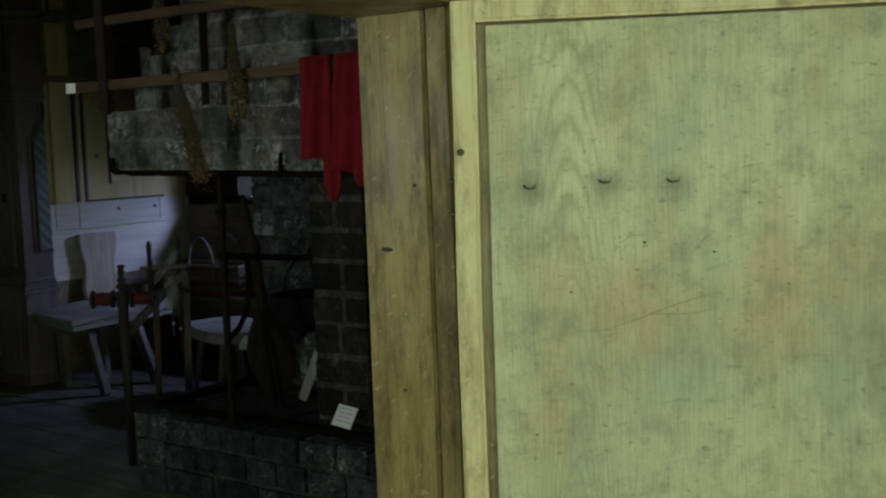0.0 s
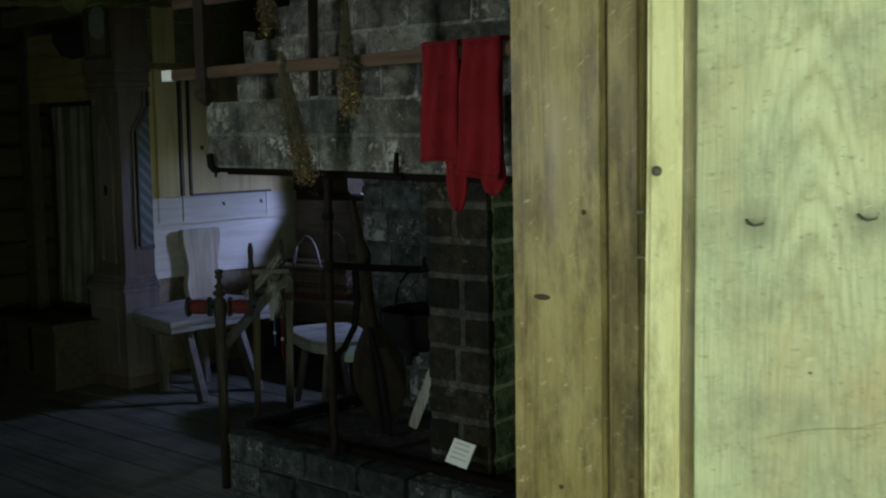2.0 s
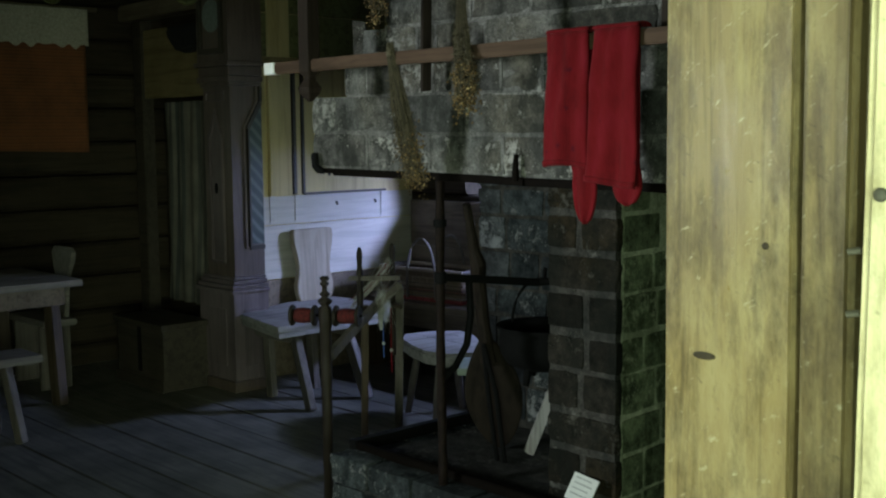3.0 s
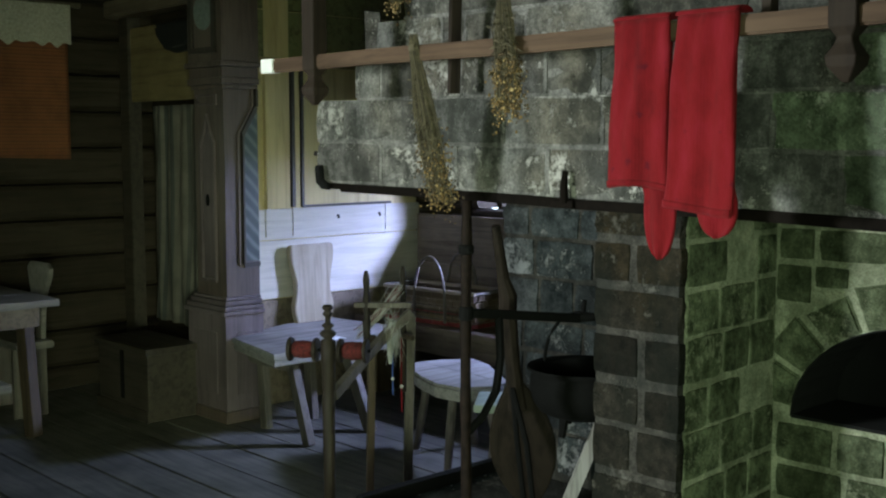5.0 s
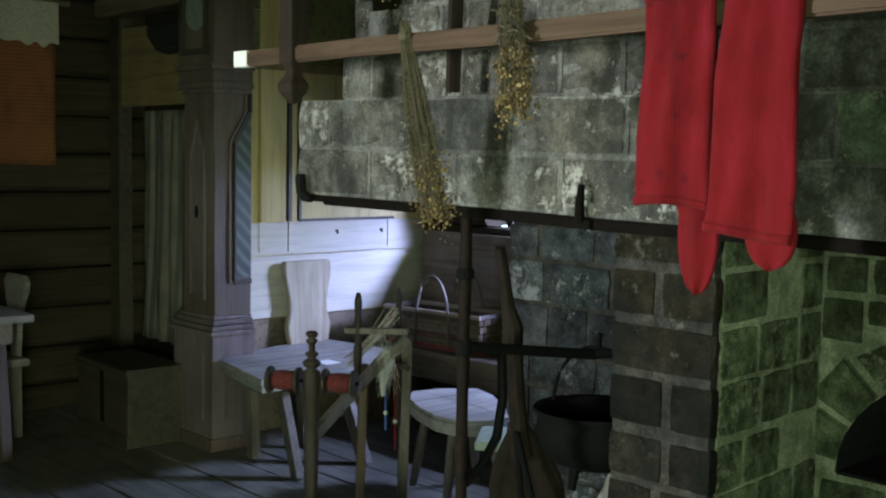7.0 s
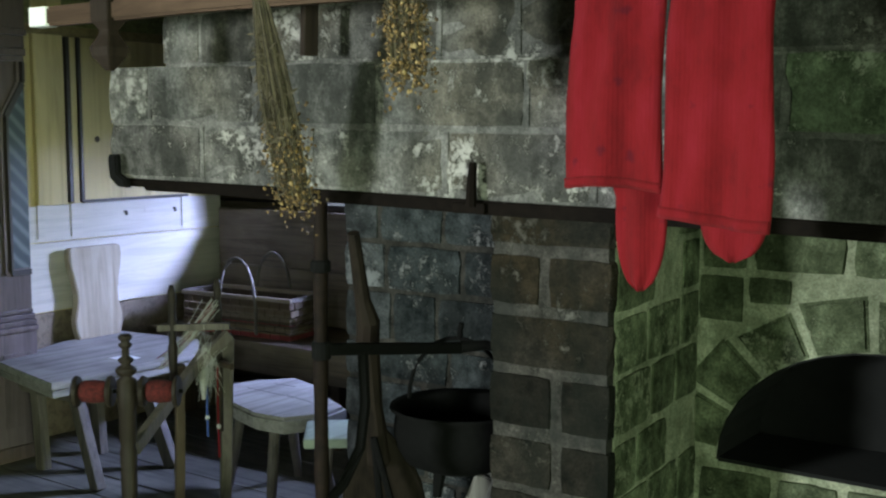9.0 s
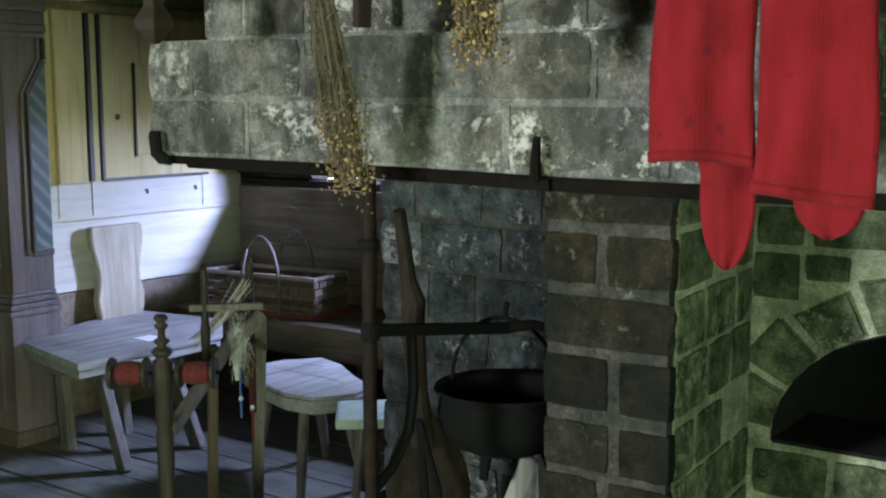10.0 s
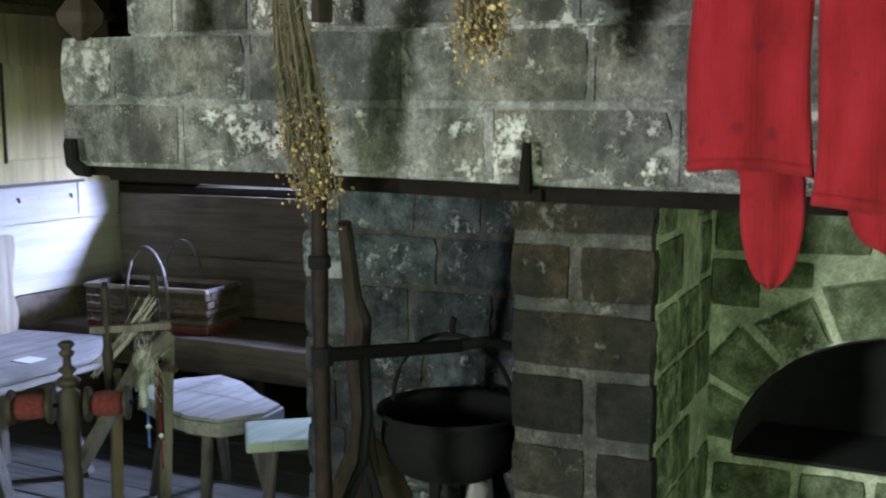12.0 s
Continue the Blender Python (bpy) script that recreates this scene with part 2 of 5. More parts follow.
def door_wood():
    """Old yellow paint on a broad pine board: growth rings, blotches, scratches."""
    m, n, l, b = nodes_of("door_wood", 0.48)
    mp = n.new("ShaderNodeMapping")
    mp.inputs["Location"].default_value = (-1.72, 0.0, -0.42)
    mp.inputs["Scale"].default_value = (8.2, 0.2, 0.80)
    l.new(n.new("ShaderNodeTexCoord").outputs["Object"], mp.inputs["Vector"])
    g = n.new("ShaderNodeTexWave")
    g.wave_type, g.rings_direction = 'RINGS', 'Y'
    g.inputs["Scale"].default_value, g.inputs["Distortion"].default_value = 5.5, 2.4
    g.inputs["Detail"].default_value, g.inputs["Detail Scale"].default_value = 5.0, 1.6
    l.new(mp.outputs[0], g.inputs["Vector"])
    r = ramp(n, [(0.0, (0.44, 0.385, 0.235)), (0.35, (0.545, 0.505, 0.345)), (1.0, (0.60, 0.565, 0.40))])
    l.new(g.outputs[0], r.inputs[0])
    heart = n.new("ShaderNodeVectorMath")
    heart.operation = 'DISTANCE'
    across = n.new("ShaderNodeMapping")
    across.inputs["Scale"].default_value = (1, 0, 0)
    l.new(n.new("ShaderNodeTexCoord").outputs["Object"], across.inputs["Vector"])
    heart.inputs[1].default_value = (0.21, 0, 0)
    l.new(across.outputs[0], heart.inputs[0])
    fade = n.new("ShaderNodeMapRange")
    fade.inputs["From Min"].default_value, fade.inputs["From Max"].default_value = 0.02, 0.09
    fade.inputs["To Min"].default_value, fade.inputs["To Max"].default_value = 0.1, 0.9
    l.new(heart.outputs["Value"], fade.inputs["Value"])
    c = mix(n, l, fade.outputs[0], r.outputs[0], (0.575, 0.54, 0.375))
    c = masked(n, l, c, (1, 1, 0.8), 3.0, 0.42, 0.66, 0.85, (0.315, 0.345, 0.255))
    c = masked(n, l, c, (1, 1, 0.6), 3.7, 0.48, 0.68, 0.85, (0.46, 0.335, 0.20), 4)
    c = masked(n, l, c, (1, 1, 1), 11.0, 0.46, 0.68, 0.85, (0.27, 0.26, 0.175), 9, 0.75)
    c = masked(n, l, c, (1, 1, 0.4), 9.0, 0.56, 0.74, 0.6, (0.70, 0.665, 0.48), 6, 0.65)
    co = n.new("ShaderNodeTexCoord").outputs["Object"]
    for spot in ((0.145, 0.01, 1.40), (0.28, 0.01, 1.405), (0.405, 0.01, 1.405)):
        near = n.new("ShaderNodeVectorMath")
        near.operation = 'DISTANCE'
        near.inputs[1].default_value = spot
        l.new(co, near.inputs[0])
        fall = n.new("ShaderNodeMapRange")
        fall.inputs["From Min"].default_value, fall.inputs["From Max"].default_value = 0.004, 0.045
        fall.inputs["To Min"].default_value, fall.inputs["To Max"].default_value = 0.6, 0.0
        l.new(near.outputs["Value"], fall.inputs["Value"])
        c = mix(n, l, fall.outputs[0], c, (0.13, 0.12, 0.085))
    fine = noise_tex(n, l, mapped(n, l, "object", (110, 110, 4)), 2.0, 8, 0.75)
    rf = ramp(n, [(0.34, (0.80, 0.79, 0.77)), (0.56, (1.06, 1.06, 1.05))])
    l.new(fine.outputs[0], rf.inputs[0])
    c = mix(n, l, 1.0, c, rf.outputs[0], 'MULTIPLY')
    c = masked(n, l, c, (11, 1, 40), 1.7, 0.60, 0.70, 0.5, (0.20, 0.18, 0.105), 4, 0.65, 10)
    c = masked(n, l, c, (26, 1, 30), 2.4, 0.62, 0.72, 0.55, (0.17, 0.155, 0.10), 3, 0.6, -14)
    c = masked(n, l, c, (26, 1, 44), 2.0, 0.64, 0.74, 0.55, (0.13, 0.115, 0.075), 2, 0.5, 4)
    c = masked(n, l, c, (12, 1, 46), 2.3, 0.64, 0.74, 0.4, (0.70, 0.67, 0.50), 3, 0.6, 12)
    l.new(c, b.inputs["Base Color"])
    dents = noise_tex(n, l, mapped(n, l, "object", (14, 14, 26)), 1.5, 5, 0.65)
    ad = n.new("ShaderNodeMath")
    ad.operation = 'ADD'
    l.new(fine.outputs[0], ad.inputs[0])
    l.new(dents.outputs[0], ad.inputs[1])
    bump(n, l, b, ad.outputs[0], 0.4, 0.003)
    return m


def worn_board(name, dark, light, worn, scratch, rough):
    """Oiled board with fine grain, rubbed pale patches, slanting scratches and dents."""
    m, n, l, b = nodes_of(name, rough)
    g = noise_tex(n, l, mapped(n, l, "object", (44, 44, 1.7)), 1.0, 9, 0.68)
    g.inputs["Distortion"].default_value = 0.5
    r = ramp(n, [(0.28, dark), (0.52, light), (0.74, tuple(q * 0.78 for q in light))])
    l.new(g.outputs[0], r.inputs[0])
    c = r.outputs[0]
    c = masked(n, l, c, (6, 6, 1.6), 2.2, 0.46, 0.64, 0.85, worn, 9, 0.75)
    c = masked(n, l, c, (4, 4, 1.3), 3.1, 0.47, 0.64, 0.8, tuple(q * 0.6 for q in dark), 8, 0.75)
    c = masked(n, l, c, (22, 22, 60), 1.5, 0.62, 0.72, 0.75, scratch, 4, 0.7, 35)
    c = masked(n, l, c, (26, 26, 60), 1.9, 0.65, 0.76, 0.5, tuple(q * 0.4 for q in dark), 3, 0.6, -25)
    l.new(c, b.inputs["Base Color"])
    bump(n, l, b, g.outputs[0], 0.5, 0.005)
    big = noise_tex(n, l, mapped(n, l, "object", (4, 4, 2)), 2.0, 6, 0.65)
    rr = n.new("ShaderNodeMapRange")
    rr.inputs["From Min"].default_value, rr.inputs["From Max"].default_value = 0.3, 0.7
    rr.inputs["To Min"].default_value, rr.inputs["To Max"].default_value = rough - 0.14, rough + 0.25
    l.new(big.outputs[0], rr.inputs["Value"])
    l.new(rr.outputs[0], b.inputs["Roughness"])
    return m


DOORWOOD = door_wood()
STILEWOOD = worn_board("stile_wood", (0.33, 0.26, 0.115), (0.62, 0.53, 0.30), (0.70, 0.62, 0.40), (0.76, 0.70, 0.50), 0.45)
JAMBWOOD = worn_board("jamb_wood", (0.082, 0.056, 0.022), (0.27, 0.198, 0.084), (0.37, 0.295, 0.148), (0.56, 0.49, 0.33), 0.38)
# doorway's yellow daylight on the upper panels is put into this colour
PALEPANEL = wood("pale_panel", (0.35, 0.28, 0.12), (0.54, 0.45, 0.215), 'z', 0.6, grain=0.6, wear=0.3, wearcol=(0.38, 0.33, 0.22), bumpy=0.12, vary=0.05)
PALERAIL = wood("pale_rail", (0.36, 0.34, 0.29), (0.50, 0.475, 0.41), 'y', 0.6, grain=0.6, wear=0.25, wearcol=(0.42, 0.38, 0.30), bumpy=0.12, vary=0.05)
BLACKTRIM = plain("black_trim", (0.034, 0.028, 0.020), 0.5, 0, 0.4, 40, 0.2)
CLOCKWOOD = wood("clock_wood", (0.050, 0.036, 0.028), (0.115, 0.086, 0.068), 'z', 0.4, wear=0.3, gloss=0.5)
CLOCKPAINT = wood("clock_paint", (0.062, 0.049, 0.049), (0.135, 0.107, 0.107), 'z', 0.5, grain=0.5, wear=0.35)
BENCHWOOD = wood("bench_wood", (0.075, 0.06, 0.04), (0.18, 0.145, 0.10), 'x', 0.6, wear=0.4)
TABLEWOOD = wood("table_wood", (0.11, 0.10, 0.085), (0.25, 0.23, 0.20), 'y', 0.36, wear=0.45, gloss=0.6)
GREYWOOD = wood("grey_wood", (0.150, 0.145, 0.130), (0.35, 0.335, 0.31), 'y', 0.6, wear=0.45)
GREYLEG = wood("grey_leg", (0.060, 0.053, 0.044), (0.165, 0.145, 0.12), 'z', 0.6, wear=0.4)
BROWNLEG = wood("brown_leg", (0.026, 0.019, 0.011), (0.075, 0.056, 0.035), 'z', 0.55, wear=0.3)
YELLOWWOOD = wood("yellow_board", (0.13, 0.10, 0.045), (0.24, 0.19, 0.09), 'x', 0.65, wear=0.35)

# ---- mesh helpers ----


def thing(name, label, category, place=(0, 0, 0), turn=0.0, group="", kind=""):
    ob = new(name)
    ob.matrix_world = pose(*place, 0, 0, turn)
    return tagged(ob, label, category, group, kind)


def part(name, bm, material, parent=None, label="", smooth=False):
    """One mesh object out of a bmesh, under a thing or a part."""
    me = bpy.data.meshes.new(name)
    if smooth:
        for f in bm.faces:
            f.smooth = True
    bm.to_mesh(me)
    bm.free()
    me.materials.append(material)
    ob = new(name, me)
    if parent:
        ob.parent = parent
    return tagged(ob, label) if label else ob


def setting(name, bm, material, label, category, smooth=False):
    return tagged(part(name, bm, material, None, "", smooth), label, category, "", "structure")


def add_box(bm, x0, x1, y0, y1, z0, z1, m=None):
    vs = [bm.verts.new(Vector((x, y, z)) if m is None else m @ Vector((x, y, z))) for x in (x0, x1) for y in (y0, y1) for z in (z0, z1)]
    for q in ((0, 1, 3, 2), (4, 6, 7, 5), (0, 4, 5, 1), (2, 3, 7, 6), (0, 2, 6, 4), (1, 5, 7, 3)):
        bm.faces.new([vs[i] for i in q])
    return vs


def box(x0, x1, y0, y1, z0, z1, bev=0.0, rough=0.0, m=None):
    bm = bmesh.new()
    add_box(bm, x0, x1, y0, y1, z0, z1, m)
    bmesh.ops.recalc_face_normals(bm, faces=bm.faces)
    if bev:
        bmesh.ops.bevel(bm, geom=bm.edges[:], offset=bev, segments=2, affect='EDGES', profile=0.6)
    if rough:
        for v in bm.verts:
            v.co += Vector([random.uniform(-rough, rough) for _ in range(3)])
    return bm


def board(x0, x1, y0, y1, z0, z1, axis, bev=0.004, wob=0.004, cuts=6):
    """A plank with slightly uneven, worn edges along one axis."""
    bm = box(x0, x1, y0, y1, z0, z1)
    k = "xyz".index(axis)
    es = [e for e in bm.edges if abs((e.verts[0].co - e.verts[1].co)[k]) > 1e-5]
    bmesh.ops.subdivide_edges(bm, edges=es, cuts=cuts)
    for v in bm.verts:
        n3 = noise.noise_vector(v.co * 2.3) * wob
        n3[k] = 0
        v.co += n3
    long_edges = [e for e in bm.edges if abs((e.verts[0].co - e.verts[1].co).normalized()[k]) > 0.9]
    bmesh.ops.bevel(bm, geom=long_edges, offset=bev, segments=2, affect='EDGES')
    return bm


def lathe(profile, segs=16, m=None):
    """Turned shape: (radius, height) pairs."""
    bm = bmesh.new()
    rings = []
    for r, z in profile:
        ring = []
        for i in range(segs):
            a = 2 * math.pi * i / segs
            p = Vector((r * math.cos(a), r * math.sin(a), z))
            ring.append(bm.verts.new(m @ p if m else p))
        rings.append(ring)
    for a, b in zip(rings, rings[1:]):
        for i in range(segs):
            j = (i + 1) % segs
            bm.faces.new((a[i], a[j], b[j], b[i]))
    bm.faces.new(rings[0][::-1])
    bm.faces.new(rings[-1])
    bmesh.ops.recalc_face_normals(bm, faces=bm.faces)
    return bm


def tube(points, radii, segs=8, bm=None):
    """A round rod through points; radii: one number or one for each point."""
    bm = bm or bmesh.new()
    pts = [Vector(p) for p in points]
    if not isinstance(radii, (list, tuple)):
        radii = [radii] * len(pts)
    rings = []
    for i, p in enumerate(pts):
        d = (pts[min(i + 1, len(pts) - 1)] - pts[max(i - 1, 0)]).normalized()
        side = d.cross(Vector((0.31, 0.17, 0.93)) if abs(d.z) < 0.9 else Vector((0.94, 0.2, 0.1))).normalized()
        up = side.cross(d)
        rings.append([bm.verts.new(p + radii[i] * (math.cos(2 * math.pi * k / segs) * side + math.sin(2 * math.pi * k / segs) * up)) for k in range(segs)])
    new_faces = []
    for a, b in zip(rings, rings[1:]):
        for i in range(segs):
            j = (i + 1) % segs
            new_faces.append(bm.faces.new((a[i], a[j], b[j], b[i])))
    new_faces.append(bm.faces.new(rings[0][::-1]))
    new_faces.append(bm.faces.new(rings[-1]))
    bmesh.ops.recalc_face_normals(bm, faces=new_faces)
    return bm


def beam(a, b, w, h, bev=0.004, roll=0.0):
    """A square bar from a to b."""
    a, b = Vector(a), Vector(b)
    d = b - a
    q = d.to_track_quat('X', 'Z').to_matrix().to_4x4()
    m = Matrix.Translation(a) @ q @ Matrix.Rotation(roll, 4, 'X')
    return box(0, d.length, -w / 2, w / 2, -h / 2, h / 2, bev, 0, m)


def sheet(fn, nu, nv, thick):
    """A cloth or board with depth: fn(u, v) gives the middle, thick lies along y."""
    bm = bmesh.new()
    g = []
    for s in (-0.5, 0.5):
        layer = []
        for j in range(nv + 1):
            row = []
            for i in range(nu + 1):
                p = Vector(fn(i / nu, j / nv))
                edge = 0.35 if i in (0, nu) or j in (0, nv) else 1.0
                row.append(bm.verts.new(p + Vector((0, s * thick * edge, 0))))
            layer.append(row)
        g.append(layer)
    for j in range(nv):
        for i in range(nu):
            bm.faces.new((g[0][j][i], g[0][j][i + 1], g[0][j + 1][i + 1], g[0][j + 1][i]))
            bm.faces.new((g[1][j][i], g[1][j + 1][i], g[1][j + 1][i + 1], g[1][j][i + 1]))
    rim = [(0, i) for i in range(nu)] + [(j, nu) for j in range(nv)] + [(nv, i) for i in range(nu, 0, -1)] + [(j, 0) for j in range(nv, 0, -1)]
    for (j, i), (j2, i2) in zip(rim, rim[1:] + rim[:1]):
        bm.faces.new((g[0][j][i], g[1][j][i], g[1][j2][i2], g[0][j2][i2]))
    bmesh.ops.recalc_face_normals(bm, faces=bm.faces)
    return bm


def outline_plate(points, depth, m, bev=0.003):
    """A flat plate of that outline (x, z), extruded along y, then moved by m."""
    bm = bmesh.new()
    vs = [bm.verts.new((x, 0, z)) for x, z in points]
    f = bm.faces.new(vs)
    r = bmesh.ops.extrude_face_region(bm, geom=[f])
    bmesh.ops.translate(bm, verts=[v for v in r["geom"] if isinstance(v, bmesh.types.BMVert)], vec=(0, depth, 0))
    bmesh.ops.recalc_face_normals(bm, faces=bm.faces)
    if bev:
        rim = [e for e in bm.edges if abs(e.verts[0].co.y - e.verts[1].co.y) < 1e-6]
        bmesh.ops.bevel(bm, geom=rim, offset=bev, segments=2, affect='EDGES')
    bmesh.ops.transform(bm, matrix=m, verts=bm.verts)
    return bm


# rough hewn blocks of unit size, shared by all the masonry
BLOCKS = []
for k in range(10):
    bm = box(-0.5, 0.5, -0.5, 0.5, -0.5, 0.5)
    bmesh.ops.subdivide_edges(bm, edges=bm.edges[:], cuts=3, use_grid_fill=True)
    for v in bm.verts:
        rim = sum(abs(q) > 0.49 for q in v.co)
        v.co *= (1.0, 1.0, 0.975, 0.945)[rim]
        v.co += Vector([random.uniform(-0.013, 0.013) for _ in range(3)]) + noise.noise_vector(v.co * 2.0 + Vector((3.1 * k, 0, 0))) * 0.025
    me = bpy.data.meshes.new("stone_block")
    bm.to_mesh(me)
    bm.free()
    BLOCKS.append(me)
BLOCK_OF = {}


def stone_block(parent, x0, x1, y0, y1, z0, z1, material, turn=None):
    """One stone of a wall, as a piece of its own."""
    k = random.randrange(len(BLOCKS))
    key = (k, material.name)
    if key not in BLOCK_OF:
        BLOCK_OF[key] = BLOCKS[k].copy()
        BLOCK_OF[key].materials.append(material)
    ob = new("stone", BLOCK_OF[key])
    ob.parent = parent
    m = Matrix.Translation(((x0 + x1) / 2, (y0 + y1) / 2, (z0 + z1) / 2))
    if turn:
        m = m @ turn
    ob.matrix_local = m @ Matrix.Diagonal((x1 - x0, y1 - y0, z1 - z0, 1))
    return ob


def joint(parent, x0, x1, z0, z1, y, along):
    """A raised, uneven bead of mortar between stones."""
    bm = box(x0, x1, y, y + 0.02, z0, z1)
    k = 0 if along == 'x' else 2
    es = [e for e in bm.edges if abs((e.verts[0].co - e.verts[1].co)[k]) > 0.02]
    bmesh.ops.subdivide_edges(bm, edges=es, cuts=24 if along == 'x' else 3)
    for v in bm.verts:
        d = noise.noise_vector(v.co * 9.0) * 0.0022 + noise.noise_vector(v.co * 31.0) * 0.0018
        v.co += Vector((d.x * (k == 2), d.y, d.z * (k == 0)))
    part("mortar_joint", bm, MORTAR, parent)


def course(parent, a, b, z0, z1, front, depth, material, along='x', lo=0.16, hi=0.30, gap=0.012, proud=0.003, facing=-1):
    """A row of blocks between a and b; front: the coordinate of the face."""
    p = a
    while p < b - 0.02:
        q = p + random.uniform(lo, hi)
        if b - q < lo * 0.6:
            q = b
        f = front + random.uniform(-proud, proud)
        d0, d1 = (f, f + depth) if facing < 0 else (f - depth, f)
        zz0, zz1 = z0 + gap / 2 + random.uniform(-0.003, 0.003), z1 - gap / 2 + random.uniform(-0.003, 0.003)
        if along == 'x':
            stone_block(parent, p + gap / 2, q - gap / 2, d0, d1, zz0, zz1, material)
        else:
            stone_block(parent, d0, d1, p + gap / 2, q - gap / 2, zz0, zz1, material)
        p = q


# ---- the large structure ----
CEIL = 2.75
WEST, NORTH, SOUTH = -7.98, 6.70, 0.0


def plank_floor(name, x0, x1, y0, y1, material, label):
    base = setting(name, box(x0, x1, y0, y1, -0.14, -0.03), NEARBLACK, label, "floor")
    y = y0
    while y < y1 - 0.01:
        w = min(random.uniform(0.19, 0.27), y1 - y)
        h = random.uniform(-0.002, 0.002)
        part("plank", board(x0, x1, y + 0.003, y + w - 0.003, -0.03, h, 'x', 0.004, 0.003, 10), material, base)
        y += w
    return base


floor = plank_floor("floor", WEST, -1.14, SOUTH, NORTH, FLOORWOOD, "worn grey plank floor with dark gaps")
hall_floor = plank_floor("floor_hall", -1.14, 2.6, -1.6, 3.6, FLOORWOOD, "worn plank floor of the entrance hall")

bm = box(WEST - 0.2, 2.8, -1.8, NORTH + 0.3, CEIL, CEIL + 0.12)
for k in range(26):
    add_box(bm, WEST, -1.1, 0.27 * k + 0.004, 0.27 * k + 0.262, CEIL - 0.025, CEIL + 0.01)
for bx in (-7.0, -5.4, -3.9, -2.3):
    add_box(bm, bx - 0.09, bx + 0.09, SOUTH, NORTH, CEIL - 0.19, CEIL - 0.02)
setting("ceiling", bm, CEILWOOD, "dark boarded ceiling with heavy beams", "ceiling")


def log_wall(name, label, along, a, b, c0, c1, z0, z1, holes=()):
    """Horizontal logs between a and b; c0 to c1 is the wall's thickness; holes: (a, b, z0, z1)."""
    mat = DARKLOG_X if along == 'x' else DARKLOG_Y
    root = thing(name, label, "wall", kind="structure")
    h = 0.23
    z = z0
    cuts = sorted({z0, z1, *[q for ho in holes for q in ho[2:]]})
    levels = []
    for lo, hi in zip(cuts, cuts[1:]):
        n = max(1, round((hi - lo) / h))
        levels += [(lo + (hi - lo) * i / n, lo + (hi - lo) * (i + 1) / n) for i in range(n)]
    for lo, hi in levels:
        spans = [(a, b)]
        for ho in holes:
            if lo >= ho[2] - 1e-4 and hi <= ho[3] + 1e-4:
                spans = [s for p, q in spans for s in ((p, min(q, ho[0])), (max(p, ho[1]), q)) if s[1] - s[0] > 0.01]
        for p, q in spans:
            bm = bmesh.new()
            prof = []
            mid, half, th = (lo + hi) / 2, (hi - lo) / 2, (c1 - c0) / 2
            for i in range(12):
                an = 2 * math.pi * i / 12
                prof.append(((c0 + c1) / 2 + th * math.copysign(abs(math.cos(an)) ** 0.35, math.cos(an)), mid + half * math.copysign(abs(math.sin(an)) ** 0.5, math.sin(an))))
            rings = []
            for e in (p, q):
                rings.append([bm.verts.new((e, c, zz) if along == 'x' else (c, e, zz)) for c, zz in prof])
            for i in range(12):
                j = (i + 1) % 12
                bm.faces.new((rings[0][i], rings[0][j], rings[1][j], rings[1][i]))
            bm.faces.new(rings[0])
            bm.faces.new(rings[1])
            bmesh.ops.recalc_face_normals(bm, faces=bm.faces)
            part("log", bm, mat, root)
    return root


log_wall("wall_north", "dark timber log wall with a small window", 'x', WEST - 0.2, 0.9, NORTH, NORTH + 0.26, -0.1, CEIL, [NORTH_WIN])
log_wall("wall_west", "dark timber log wall", 'y', SOUTH, NORTH, WEST - 0.22, WEST, -0.1, CEIL, [(2.5, 3.3, 1.1, 1.8)])
log_wall("wall_south", "dark timber log wall with a window", 'x', WEST - 0.2, -1.02, SOUTH - 0.22, SOUTH, -0.1, CEIL, [(-4.65, -3.75, 1.1, 1.9)])
DOOR_TOP, JAMB_Y, JAMB_S = 1.80, 2.37, 1.22
log_wall("wall_east", "timber log wall with the low doorway", 'y', SOUTH, NORTH, -1.26, -1.03, -0.1, CEIL, [(JAMB_S - 0.06, JAMB_Y + 0.06, -0.1, DOOR_TOP + 0.09)])
log_wall("wall_hall_north", "timber wall of the entrance hall", 'x', -1.03, 2.7, 3.6, 3.8, -0.1, CEIL)
log_wall("wall_hall_east", "timber wall with the open side of the porch", 'y', -1.7, 3.6, 2.6, 2.8, -0.1, CEIL, [(-1.35, 0.45, -0.1, 2.3)])
log_wall("wall_hall_south", "timber wall with the open outer doorway", 'x', -1.03, 2.6, -1.8, -1.6, -0.1, CEIL, [(0.35, 2.35, -0.1, 2.4)])
log_wall("wall_hall_west", "timber wall of the entrance hall", 'y', -1.6, SOUTH - 0.22, -1.26, -1.03, -0.1, CEIL)

bm = box(-60, 60, -60, 60, -0.5, -0.16)
setting("ground", bm, plain("grass_ground", (0.07, 0.10, 0.03), 0.95, 0, 0.5, 3, 0.5), "green grass ground outside the house", "ground")

GLOW, gn, gl, gb = nodes_of("bright_sky_backdrop", 1.0)
gb.inputs["Base Color"].default_value = (0.6, 0.7, 0.8, 1)
gb.inputs["Emission Color"].default_value = (0.72, 0.83, 1.0, 1)
gb.inputs["Emission Strength"].default_value = 8.0
setting("backdrop", box(-9.5, -1.0, 10.0, 10.05, -0.155, 4.0), GLOW, "plain bright daylight beyond the small window", "backdrop")


